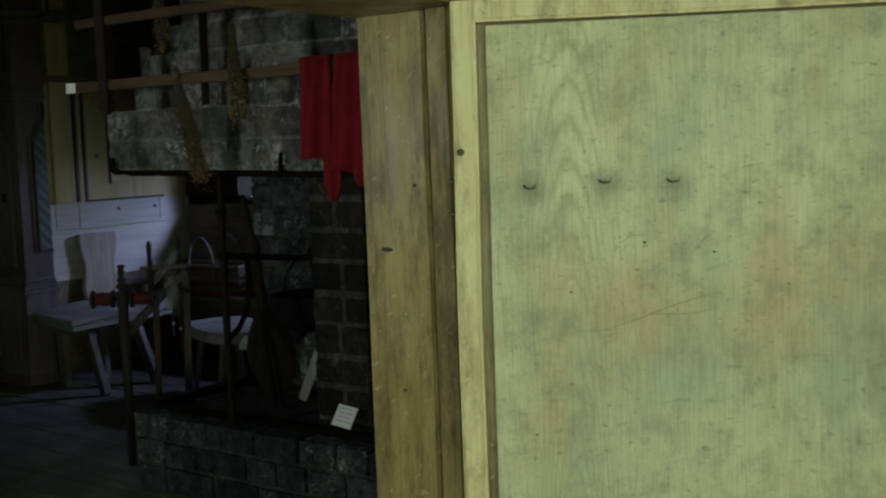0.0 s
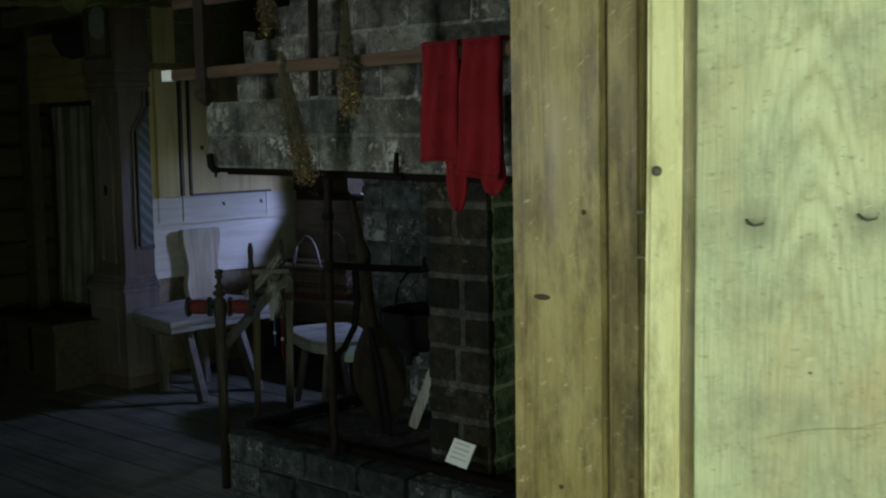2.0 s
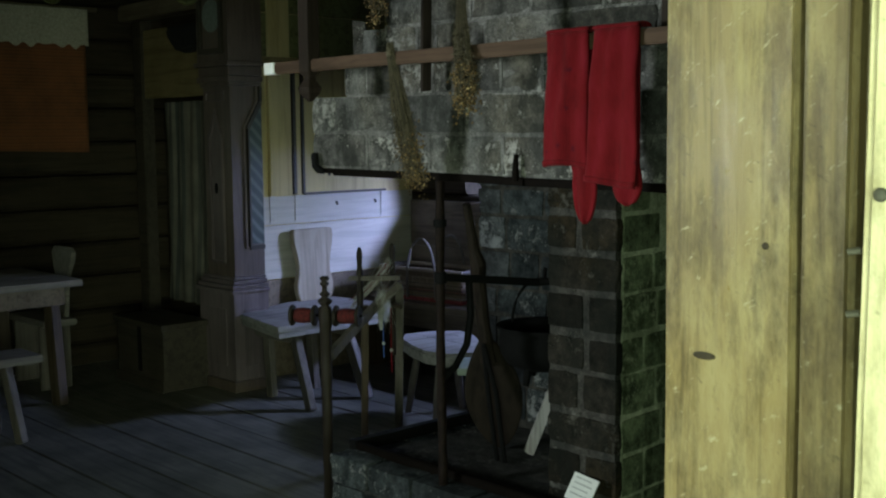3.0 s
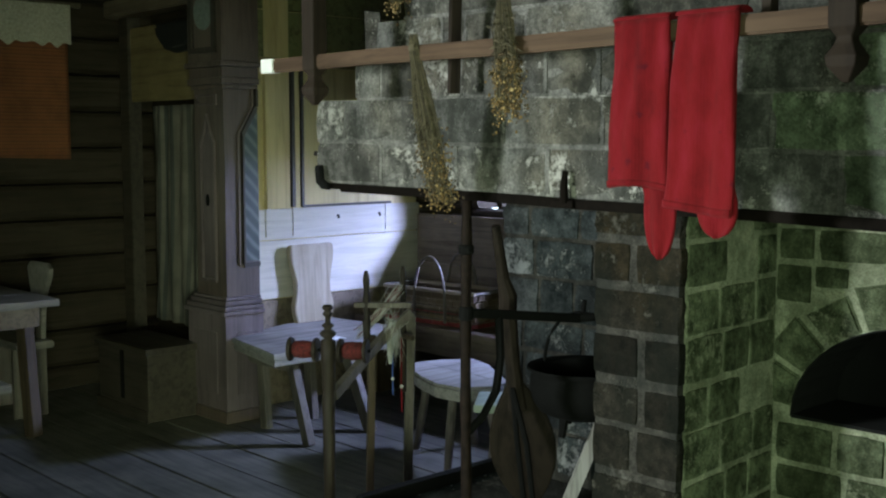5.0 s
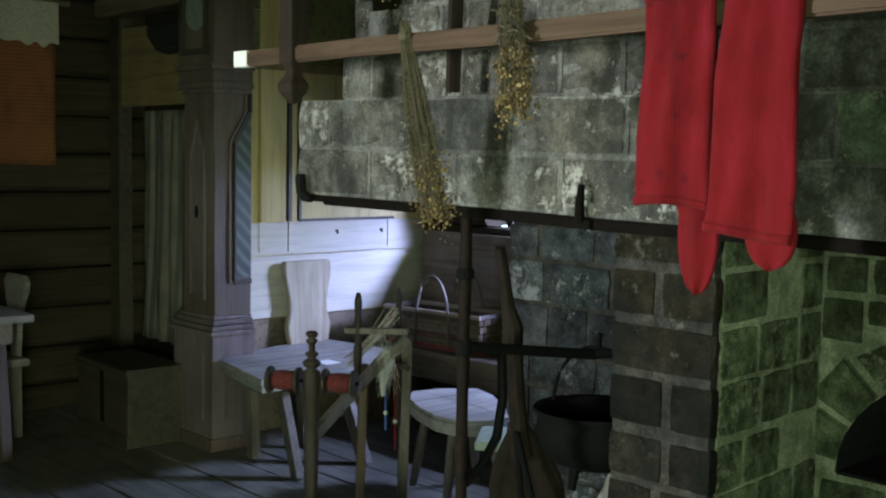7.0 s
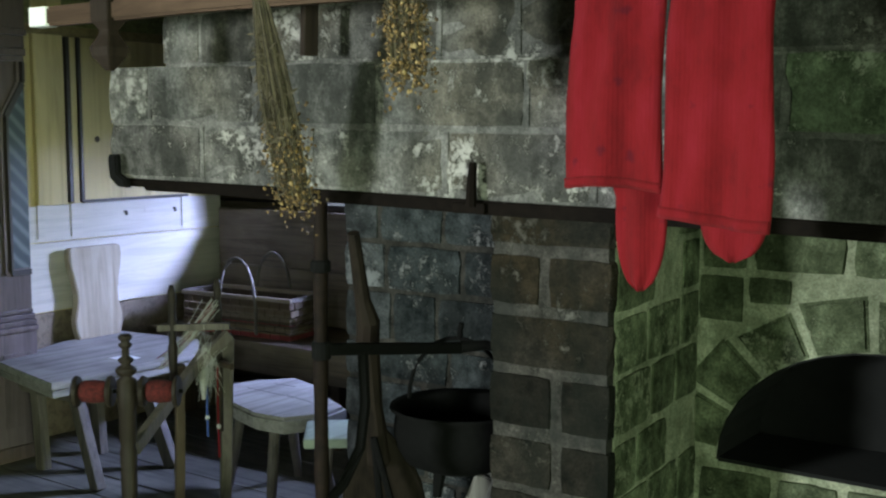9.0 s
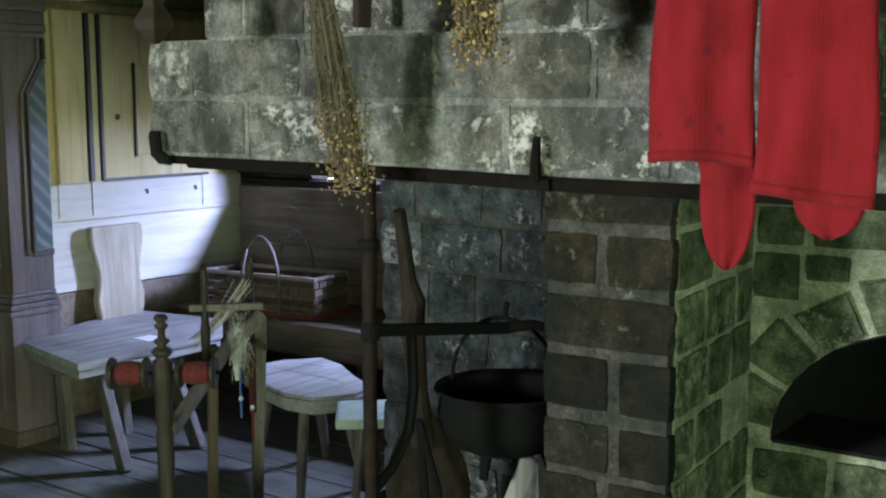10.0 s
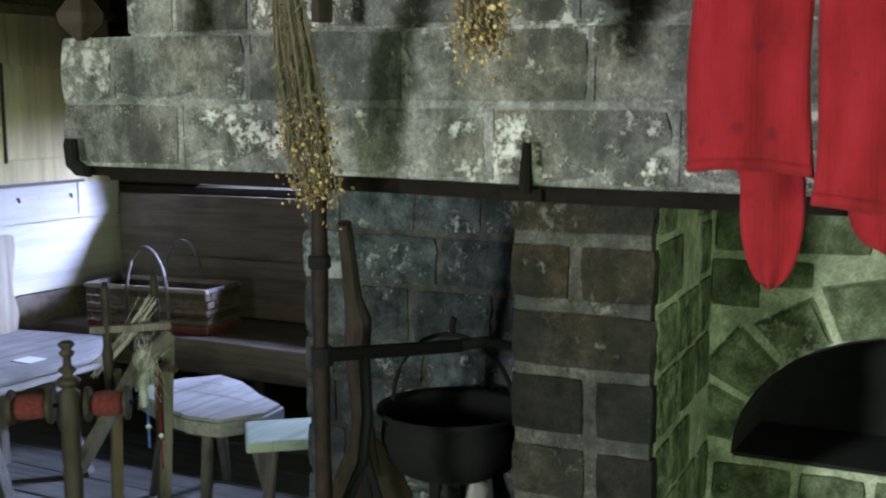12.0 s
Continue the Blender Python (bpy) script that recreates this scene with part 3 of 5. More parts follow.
def window_frame(name, along, a, b, z0, z1, c0, c1, label):
    root = thing(name, label, "window", kind="structure")
    w = 0.045

    def bit(nm, p0, p1, q0, q1):
        part(nm, box(p0, p1, c0, c1, q0, q1, 0.003) if along == 'x' else box(c0, c1, p0, p1, q0, q1, 0.003), DARKLOG_X, root)
    bit("frame_rail", a, b, z0, z0 + w)
    bit("frame_rail", a, b, z1 - w, z1)
    bit("frame_stile", a, a + w, z0 + w, z1 - w)
    bit("frame_stile", b - w, b, z0 + w, z1 - w)
    return root


window_frame("window_1", 'x', NORTH_WIN[0], NORTH_WIN[1], NORTH_WIN[2] - 0.04, NORTH_WIN[3], NORTH + 0.19, NORTH + 0.24, "small window in a dark wooden frame")
window_frame("window_2", 'x', -4.65, -3.75, 1.1, 1.9, SOUTH - 0.17, SOUTH - 0.12, "window in a dark wooden frame")
window_frame("window_3", 'y', 2.5, 3.3, 1.1, 1.8, WEST - 0.17, WEST - 0.12, "window in a dark wooden frame")

# doorway lining and casing
door_1 = thing("door_1", "open ledged doorway lined with worn yellowed boards", "doorway", kind="structure")
jamb_n = part("jamb_board", board(-1.285, -1.118, JAMB_Y, JAMB_Y + 0.06, 0.0, DOOR_TOP, 'z', 0.006, 0.003), JAMBWOOD, door_1, "worn yellow-brown jamb board with knots")
part("jamb_strip", board(-1.106, -1.046, JAMB_Y - 0.014, JAMB_Y + 0.06, 0.0, DOOR_TOP, 'z', 0.008, 0.003), JAMBWOOD, door_1)
part("jamb_board", board(-1.285, -1.05, JAMB_S - 0.06, JAMB_S, 0.0, DOOR_TOP, 'z', 0.006, 0.003), JAMBWOOD, door_1)
part("lintel_board", board(-1.29, -1.00, JAMB_S - 0.06, JAMB_Y + 0.06, DOOR_TOP, DOOR_TOP + 0.09, 'y', 0.008, 0.004), JAMBWOOD, door_1)
for kx, ky, kz, kr, ks in ((-1.228, 0.0, 1.332, 0.005, 3.2), (-1.152, 0.0, 1.462, 0.0045, 1.0), (-1.195, 0.0, 1.045, 0.004, 1.0), (-1.24, 0.0, 0.72, 0.007, 1.8)):
    part("knot", lathe([(kr, 0.0), (kr * 0.9, 0.0022), (kr * 0.3, 0.003)], 12, pose(kx, JAMB_Y + 0.001, kz, 90) @ Matrix.Diagonal((ks, 1, 1, 1))), BROWNLEG, jamb_n, "dark knot")
part("threshold", board(-1.30, -1.0, JAMB_S, JAMB_Y, -0.03, 0.045, 'y', 0.01, 0.004), BENCHWOOD, door_1)

# ---- the open door leaf in the hall ----
leaf = thing("door_leaf", "open yellow-painted wooden door leaf with scratches and bent nails", "door", (-1.008, 2.302, 0.05), 27.0)
LT = 1.75
part("backing", box(0.0, 0.92, 0.0365, 0.05, 0.0, LT), JAMBWOOD, leaf)
door_panel = part("panel", board(0.064, 0.855, 0.010, 0.034, 0.0, LT - 0.046, 'z', 0.002, 0.002), DOORWOOD, leaf, "broad yellow board scratched and stained")
hinge_stile = part("stile", board(0.0, 0.046, -0.006, 0.036, 0.0, LT, 'z', 0.006, 0.004, 14), STILEWOOD, leaf, "light worn edge strip with a nail")
part("stile", board(0.86, 0.92, -0.006, 0.036, 0.0, LT, 'z', 0.006, 0.003), STILEWOOD, leaf)
part("top_rail", board(0.047, 0.859, -0.008, 0.036, LT - 0.04, LT, 'x', 0.006, 0.004), STILEWOOD, leaf)
part("bottom_rail", board(0.047, 0.859, -0.008, 0.036, 0.0, 0.11, 'x', 0.006, 0.003), STILEWOOD, leaf)
for kx, kz, kr in ((0.345, 1.30, 0.0026), (0.14, 0.94, 0.0024), (0.60, 1.22, 0.0018), (0.21, 1.21, 0.0018), (0.47, 1.28, 0.0022)):
    part("knot", lathe([(kr, 0.0), (kr * 0.8, 0.0016), (kr * 0.3, 0.002)], 10, pose(kx, 0.0105, kz, 90) @ Matrix.Diagonal((1.4, 1, 1, 1))), BROWNLEG, door_panel)
OLDNAIL = plain("old_nail", (0.085, 0.078, 0.058), 0.6, 0.3, 0.4, 90, 0.3)
SCRATCH = plain("scratch_dirt", (0.26, 0.235, 0.15), 0.9, 0, 0.4, 90, 0.2)
for x0, z0, x1, z1 in ((0.145, 1.12, 0.30, 1.145), (0.26, 1.14, 0.482, 1.205), (0.34, 1.16, 0.47, 1.178), (0.30, 1.30, 0.345, 1.318), (0.43, 1.285, 0.475, 1.32)):
    part("scratch", tube([(x0 + (x1 - x0) * q, 0.0101, z0 + (z1 - z0) * q + 0.004 * math.sin(5 * q + x0 * 40)) for q in [i / 8 for i in range(9)]], [0.0003 + 0.0006 * math.sin(0.2 + 2.7 * i / 8) for i in range(9)], 5), SCRATCH, door_panel)
for bx, bz in ((0.139, 1.41), (0.276, 1.417), (0.398, 1.415)):
    hook = tube([(bx - 0.010, 0.012, bz), (bx - 0.009, -0.004, bz - 0.003), (bx - 0.002, -0.009, bz - 0.006), (bx + 0.009, -0.008, bz - 0.004), (bx + 0.012, -0.006, bz + 0.004)], [0.0021, 0.0021, 0.0019, 0.0015, 0.0009], 8)
    part("bent_nail", hook, OLDNAIL, door_panel, "bent black iron nail")
part("nail_head", lathe([(0.007, 0), (0.007, 0.002), (0.004, 0.0035), (0.001, 0.004)], 10, pose(0.014, -0.006, 1.475, 90)), OLDNAIL, hinge_stile)
for hz in (1.36, 1.42):
    part("hinge_pin", tube([(-0.014, 0.006, hz), (-0.002, 0.004, hz + 0.002)], 0.0035, 8), OLDNAIL, hinge_stile)

# ---- the fireplace ----
fire = thing("fireplace", "large open stone fireplace with a projecting hood and a baking oven", "fireplace", kind="structure")
HX0, HX1, HY = -3.87, -1.262, 3.77
HOODROOT = pose(-3.0, 0, 1.587, 0, 0.9, 0) @ pose(3.0, 0, -1.587)   # the old hood has sunk towards the east
hood = part("hood", box(HX0 + 0.010, HX1, HY + 0.005, 4.90, 1.452, 1.712), MORTAR, fire, "lime-mortared stone hood")
up = bmesh.new()
LEFTS = [-3.713, -3.629, -3.522, -3.45, -3.38, -3.31, -3.26, -3.2, -3.15]
FRONTS = [3.80 + 0.012 * k for k in range(9)]
ZS = [1.714 + 0.116 * k for k in range(10)]
for k in range(9):
    add_box(up, LEFTS[k] + 0.008, HX1, FRONTS[k] + 0.005, 4.90, ZS[k] - 0.004, min(ZS[k + 1] - 0.004, CEIL - 0.05))
bmesh.ops.recalc_face_normals(up, faces=up.faces)
hood_upper = part("hood_upper", up, MORTAR, fire, "upper hood stepping back towards the ceiling")


def hood_course(parent, cuts, z0, z1, front, depth, material, limy=()):
    """A course of hood stones between the given upright joints, coloured as moss and green daylight towards the east
    end.
    """
    for p, q in zip(cuts, cuts[1:]):
        mat = HOODGREEN if p > -2.36 else (HOODLIME if round(p, 2) in limy else material)
        f = front + random.uniform(-0.005, 0.004)
        stone_block(parent, p + 0.003, q - 0.003, f, f + depth, z0 + 0.004 + random.uniform(-0.002, 0.003), z1 - 0.004 + random.uniform(-0.003, 0.002), mat)
        if q < HX1:
            joint(parent, q - 0.006, q + 0.006, z0 + 0.006, z1 - 0.006, front + 0.002, 'z')


EAST = [-2.36, -2.11, -1.86, -1.58, HX1]
CUTS = [[-3.629, -3.341, -3.247, -3.02, -2.686] + EAST, [-3.522, -3.30, -3.10, -2.84, -2.56] + EAST]
for p0 in LEFTS[3:]:
    row = [p0]
    while row[-1] < -1.62:
        row.append(row[-1] + random.uniform(0.16, 0.32))
    CUTS.append(row + [HX1])
hood_course(hood, [HX0, -3.556, -3.235, -2.90, -2.59] + EAST, 1.460, 1.587, HY, 0.16, HOODSTONE, (HX0, -3.56, -2.9, -2.59))
hood_course(hood, [HX0, -3.728, -3.394, -3.06, -2.727, -2.48, -2.27, -2.0, -1.7, HX1], 1.587, 1.714, HY, 0.16, HOODSTONE)
hood_course(hood_upper, [LEFTS[0], -3.59, -3.41, -3.25, -2.94, -2.767, -2.55] + EAST, ZS[0], ZS[1], FRONTS[0], 0.14, HOODSTONE, (-3.41, -3.25))
for z0, z1 in ((1.468, 1.587), (1.587, 1.712)):
    course(hood, HY + 0.17, 4.88, z0, z1, HX0, 0.16, HOODSTONE, 'y', 0.18, 0.3)
for k in range(9):
    if ZS[k + 1] < CEIL - 0.03:
        if k:
            hood_course(hood_upper, CUTS[k - 1], ZS[k], ZS[k + 1], FRONTS[k], 0.14, HOODSTONE)
        course(hood_upper, FRONTS[k] + 0.15, 4.88, ZS[k], ZS[k + 1], LEFTS[k], 0.14, HOODSTONE, 'y', 0.18, 0.3)
joint(hood, HX0 + 0.01, HX1, 1.583, 1.592, HY - 0.002, 'x')
for k in range(9):
    joint(hood_upper, LEFTS[k] + 0.01, HX1, ZS[k] - 0.005, ZS[k] + 0.006, FRONTS[k] - 0.002, 'x')
hood.matrix_local = hood_upper.matrix_local = HOODROOT
for bm, mat, what in (
        (board(-3.735, HX1, HY - 0.010, HY + 0.05, 1.434, 1.459, 'x', 0.004, 0.003, 20), RUST, "dark iron bar carrying the hood"),
        (box(-3.832, -3.736, HY - 0.006, HY + 0.05, 1.440, 1.458, 0.005), RUST, ""),
        (box(HX0 + 0.03, HX0 + 0.07, HY + 0.052, 4.88, 1.436, 1.466, 0.004), RUST, "")):
    part("iron_band", bm, mat, fire, what).matrix_local = HOODROOT
part("iron_hook", outline_plate([(-3.842, 1.500), (-3.838, 1.513), (-3.812, 1.513), (-3.808, 1.470), (-3.780, 1.456), (-3.775, 1.438), (-3.81, 1.440), (-3.836, 1.458)], 0.018, pose(0, HY - 0.030, 0), 0.004), IRON, fire).matrix_local = HOODROOT
part("iron_hook", tube([(-2.828, HY - 0.018, 1.446), (-2.826, HY - 0.021, 1.485), (-2.824, HY - 0.020, 1.525)], [0.012, 0.010, 0.007], 8), RUST, fire)
part("hook_plate", box(-2.872, -2.80, HY - 0.020, HY - 0.0105, 1.432, 1.452, 0.003), RUST, fire)

pillar = part("pillar", box(-3.024, -2.806, 4.125, 4.90, 0.0, 1.462), DARKMORTAR, fire, "stone pillar between hearth and oven")
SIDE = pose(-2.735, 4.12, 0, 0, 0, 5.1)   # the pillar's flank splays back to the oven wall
part("front_mortar", box(-2.8055, -2.744, 4.125, 4.16, 0.0, 1.462), DARKMORTAR, pillar)
# flank is paler and greener than the front: doorway light as colour
part("flank_mortar", box(-0.05, -0.005, 0.034, 0.60, 0.0, 1.462, 0, 0, SIDE), GREENMORTAR, pillar, "plaster on the flank coloured as lit by green daylight")
PZ = [0.0, 0.13, 0.26, 0.39, 0.53, 0.66, 0.80, 0.926, 1.064, 1.195, 1.327, 1.44]
PCUT = {6: -2.862, 7: -2.863, 9: -2.895}
for k, (z0, z1) in enumerate(zip(PZ, PZ[1:])):
    cut = PCUT.get(k, -2.885 + random.uniform(-0.022, 0.022))
    z0, z1 = z0 + random.uniform(-0.004, 0.004), z1 + random.uniform(-0.004, 0.004)
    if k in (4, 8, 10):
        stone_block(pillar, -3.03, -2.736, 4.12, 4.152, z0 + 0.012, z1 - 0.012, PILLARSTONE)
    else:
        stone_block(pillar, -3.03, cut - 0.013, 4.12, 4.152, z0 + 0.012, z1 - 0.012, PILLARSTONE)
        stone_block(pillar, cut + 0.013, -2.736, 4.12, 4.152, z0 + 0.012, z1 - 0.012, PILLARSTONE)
    p = 0.034
    while p < 0.56:
        q = min(p + random.uniform(0.13, 0.25), 0.575)
        if random.random() < 0.3 and p > 0.1:
            p = q
            continue
        c = SIDE @ Vector((-0.028, (p + q) / 2, (z0 + z1) / 2))
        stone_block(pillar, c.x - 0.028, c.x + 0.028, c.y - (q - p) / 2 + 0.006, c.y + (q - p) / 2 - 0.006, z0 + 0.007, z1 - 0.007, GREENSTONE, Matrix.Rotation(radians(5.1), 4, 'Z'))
        p = q
    course(pillar, 4.20, 4.74, z0, z1, -3.028, 0.14, PILLARSTONE, 'y', 0.14, 0.26, facing=-1)
back = part("hearth_back", box(-3.985, -3.025, 4.757, 5.02, 0.0, 1.475), DARKMORTAR, fire, "sooty stone back wall of the hearth")
BZ = [0.36, 0.52, 0.67, 0.81, 0.93, 1.09, 1.24, 1.36, 1.475]
for z0, z1 in zip(BZ, BZ[1:]):
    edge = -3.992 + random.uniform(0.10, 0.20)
    # edge stones carry the window's light as a paler colour
    stone_block(back, -3.992, edge - 0.008, 4.747, 4.897, z0 + 0.007, z1 - 0.007, LITHEARTH)
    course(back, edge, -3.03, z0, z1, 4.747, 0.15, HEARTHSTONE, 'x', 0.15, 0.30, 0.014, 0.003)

# oven wall with its arched mouth
AX, AHALF, AZ0, AZS, ARISE = -2.345, 0.39, 0.765, 0.765, 0.31
ow = bmesh.new()
N = 18
arch = []
for i in range(N + 1):
    a = math.pi * i / N
    arch.append((AX - AHALF * math.cos(a), AZS + ARISE * math.sin(a)))
OY0, OY1 = 4.702, 4.98
add_box(ow, -2.80, AX - AHALF, OY0, OY1, AZ0, 1.475)
add_box(ow, AX + AHALF, HX1, OY0, OY1, AZ0, 1.475)
add_box(ow, -2.80, HX1, OY0, OY1, 0.36, AZ0)
for (xa, za), (xb, zb) in zip(arch, arch[1:]):
    vs = [ow.verts.new(p) for p in ((xa, OY0, za), (xb, OY0, zb), (xb, OY0, 1.475), (xa, OY0, 1.475), (xa, OY1, za), (xb, OY1, zb), (xb, OY1, 1.475), (xa, OY1, 1.475))]
    for q in ((0, 1, 2, 3), (7, 6, 5, 4), (0, 4, 5, 1)):
        ow.faces.new([vs[i] for i in q])
oven = part("oven_wall", ow, GREENMORTAR, fire, "mortared wall round the arched oven mouth, coloured as lit green")
# solid black block fills the chamber behind the mouth
part("oven_inside", box(-2.80, HX1, OY1 + 0.002, 5.6, 0.5, 1.3), NEARBLACK, fire)
throat = bmesh.new()   # black lining of the mouth
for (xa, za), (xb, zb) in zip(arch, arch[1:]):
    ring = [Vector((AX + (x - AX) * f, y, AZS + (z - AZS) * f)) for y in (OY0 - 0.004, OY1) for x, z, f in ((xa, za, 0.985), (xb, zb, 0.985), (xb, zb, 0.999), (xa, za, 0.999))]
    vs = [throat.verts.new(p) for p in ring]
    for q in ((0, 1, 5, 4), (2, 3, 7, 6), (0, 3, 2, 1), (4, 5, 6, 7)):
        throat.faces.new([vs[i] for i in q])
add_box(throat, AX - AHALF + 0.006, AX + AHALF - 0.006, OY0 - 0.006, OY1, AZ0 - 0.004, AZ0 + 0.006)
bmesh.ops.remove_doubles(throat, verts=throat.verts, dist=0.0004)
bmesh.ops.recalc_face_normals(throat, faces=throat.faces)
part("oven_throat", throat, NEARBLACK, fire, "black lining of the oven mouth")


def voussoir(a0, a1, r0, r1):
    """A wedge stone of the arch."""
    pts = [(AX - (AHALF + r) * math.cos(a) , AZS + (ARISE + r) * math.sin(a)) for a, r in ((a0, r0), (a1, r0), (a1, r1), (a0, r1))]
    return outline_plate(pts, 0.10, pose(0, OY0 - 0.010, 0), 0.008)


for i in range(8):
    a0, a1 = radians(4.6 + 20.6 * i), radians(25.2 + 20.6 * i)
    part("arch_stone", voussoir(a0 + 0.016 + random.uniform(0, 0.012), a1 - 0.016 - random.uniform(0, 0.012), 0.003, 0.124 + random.uniform(-0.008, 0.012)), GREENSTONE, oven)
for z0, z1 in ((1.235, 1.345), (1.345, 1.475)):
    course(oven, -2.785, HX1, z0, z1, OY0 - 0.012, 0.12, GREENSTONE, 'x', 0.12, 0.26, 0.02, 0.006)
for x0, x1, z0, z1 in ((-2.785, -2.675, 1.115, 1.228), (-2.66, -2.56, 1.168, 1.228), (-2.10, -1.90, 1.10, 1.225), (-1.88, -1.6, 1.08, 1.225), (-1.85, -1.62, 0.92, 1.07), (-1.84, -1.58, 0.78, 0.91)):
    stone_block(oven, x0, x1, OY0 - 0.012, OY0 + 0.1, z0, z1, GREENSTONE)
for z0, z1 in ((0.37, 0.50), (0.50, 0.62), (0.62, 0.755)):
    course(oven, -2.785, HX1, z0, z1, OY0 - 0.012, 0.12, GREENSTONE, 'x', 0.14, 0.28, 0.02, 0.008)

# raised hearth
hearth = part("hearth", box(-3.93, HX1, 3.90, 4.75, 0.0, 0.335), ASH, fire, "raised hearth bed of dark ash")
for z0, z1 in ((0.0, 0.125), (0.125, 0.245), (0.245, 0.365)):
    course(hearth, -3.95, HX1, z0, z1, 3.88, 0.11, HEARTHSTONE, 'x', 0.16, 0.32, 0.014, 0.008)
    course(hearth, 3.99, 4.75, z0, min(z1, 0.345), -3.95, 0.06, HEARTHSTONE, 'y', 0.16, 0.3, 0.014, 0.006)
part("hearth_edge", box(-3.955, -3.915, 3.98, 4.74, 0.345, 0.392, 0.004), IRON, fire, "dark iron edge of the hearth bed")
part("hearth_edge", board(-3.93, HX1, 3.985, 4.01, 0.345, 0.385, 'x', 0.004, 0.003), RUST, fire)

# crane
CRANERUST = plain("crane_rust", (0.0105, 0.0062, 0.0044), 0.75, 0.0, 0.7, 35, 0.6)
CRANERUST.node_tree.nodes["Principled BSDF"].inputs["Specular IOR Level"].default_value = 0.15
crane = thing("fire_crane", "dark iron fire crane with a swinging arm beside the hearth", "fire crane", (-3.352, 3.925, 0))
crane_post = part("post", tube([(0.003 * math.sin(z * 5), 0, z) for z in [0.335 + 1.115 * i / 14 for i in range(15)]], [0.0165 + 0.0015 * math.sin(i * 2.3) for i in range(15)], 10), CRANERUST, crane, "rusty round upright post", True)
crane_arm = part("arm", beam((0.0, 0.0, 1.095), (0.10, 0.40, 1.046), 0.020, 0.028, 0.005), IRON, crane)
part("arm_tip", tube([(0.10, 0.40, 1.048), (0.14, 0.45, 1.050), (0.185, 0.49, 1.035), (0.215, 0.52, 1.0)], [0.016, 0.013, 0.010, 0.007], 8), IRON, crane_arm)
part("brace", tube([(0.0, 0.01, 0.735), (0.014, 0.055, 0.775), (0.026, 0.10, 0.85), (0.030, 0.115, 0.95), (0.028, 0.11, 1.075)], 0.013, 8), IRON, crane)
part("collar", lathe([(0.018, 1.268), (0.023, 1.272), (0.023, 1.292), (0.018, 1.297)], 14), IRON, crane_post)
part("collar", lathe([(0.018, 1.072), (0.022, 1.076), (0.022, 1.110), (0.018, 1.114)], 14), IRON, crane_post)

# pot
pot = thing("iron_pot", "black three-legged cast iron pot hanging over the hearth", "pot", (-3.345, 4.455, 0.695))
prof = [(0.02, 0.0), (0.10, 0.004), (0.145, 0.025), (0.168, 0.062), (0.176, 0.10), (0.172, 0.135), (0.168, 0.148), (0.186, 0.162), (0.184, 0.170), (0.160, 0.158), (0.160, 0.09), (0.11, 0.03), (0.01, 0.02)]
pot_bowl = part("bowl", lathe(prof, 28), IRON, pot, smooth=True)
for k in range(3):
    a = 0.6 + k * 2.094
    part("leg", tube([(0.10 * math.cos(a), 0.10 * math.sin(a), 0.02), (0.115 * math.cos(a), 0.115 * math.sin(a), -0.05)], [0.018, 0.012], 8), IRON, pot_bowl)
part("handle", tube([(-0.17 * math.cos(t), 0.0, 0.155 + 0.19 * math.sin(t)) for t in [math.pi * i / 14 for i in range(15)]], 0.006, 8), IRON, pot, "thin bail handle")
part("chain_hook", tube([(0.0, 0.0, 0.345), (0.0, 0.0, 0.37), (0.005, 0.0, 0.385)], 0.008, 8), IRON, pot)

# peel leaning at the hearth
peel = thing("baking_peel", "dark wooden baking peel with a round blade leaning upright", "baking peel")
PDARK = wood("peel_wood", (0.007, 0.0055, 0.0045), (0.024, 0.018, 0.0135), 'z', 0.7, gloss=0.12)
PB, PT = Vector((-3.545, 4.42, 0.348)), Vector((-3.415, 4.11, 1.350))
pz = (PT - PB).normalized()
px_ = Vector((0.72, 0.69, 0.0))
px_ = (px_ - pz * px_.dot(pz)).normalized()
py_ = pz.cross(px_)
q = Matrix((( px_.x, py_.x, pz.x, PB.x), (px_.y, py_.y, pz.y, PB.y), (px_.z, py_.z, pz.z, PB.z), (0, 0, 0, 1)))
blade = []
for i in range(28):
    t = 2 * math.pi * i / 28
    c, s_ = math.cos(t), math.sin(t)
    blade.append((0.112 * s_ * (1 - 0.25 * c * c if c > 0 else 1 - 0.6 * c * c), 0.24 - 0.24 * c if c > 0 else 0.24 - 0.27 * c))
part("blade", outline_plate(blade, 0.022, q, 0.006), PDARK, peel, "oval near-black blade")
part("shaft", tube([q @ Vector((0, 0.011, 0.39)), q @ Vector((0, 0.011, 0.55)), q @ Vector((0.004, 0.011, 0.74)), q @ Vector((0.012, 0.011, 0.80)), q @ Vector((0.004, 0.011, 0.86)), q @ Vector((0.0, 0.011, 1.04))], [0.034, 0.025, 0.030, 0.030, 0.020, 0.015], 10), PDARK, peel)

# fire tongs between crane and peel
tongs = thing("fire_tongs", "thin black iron fire tongs leaning in the hearth", "fire tongs")
for dx in (-0.012, 0.03):
    part("prong", tube([(-3.44 + dx, 4.30, 0.345), (-3.455 + dx, 4.27, 0.62), (-3.47, 4.25, 0.80)], 0.009, 6), IRON, tongs)

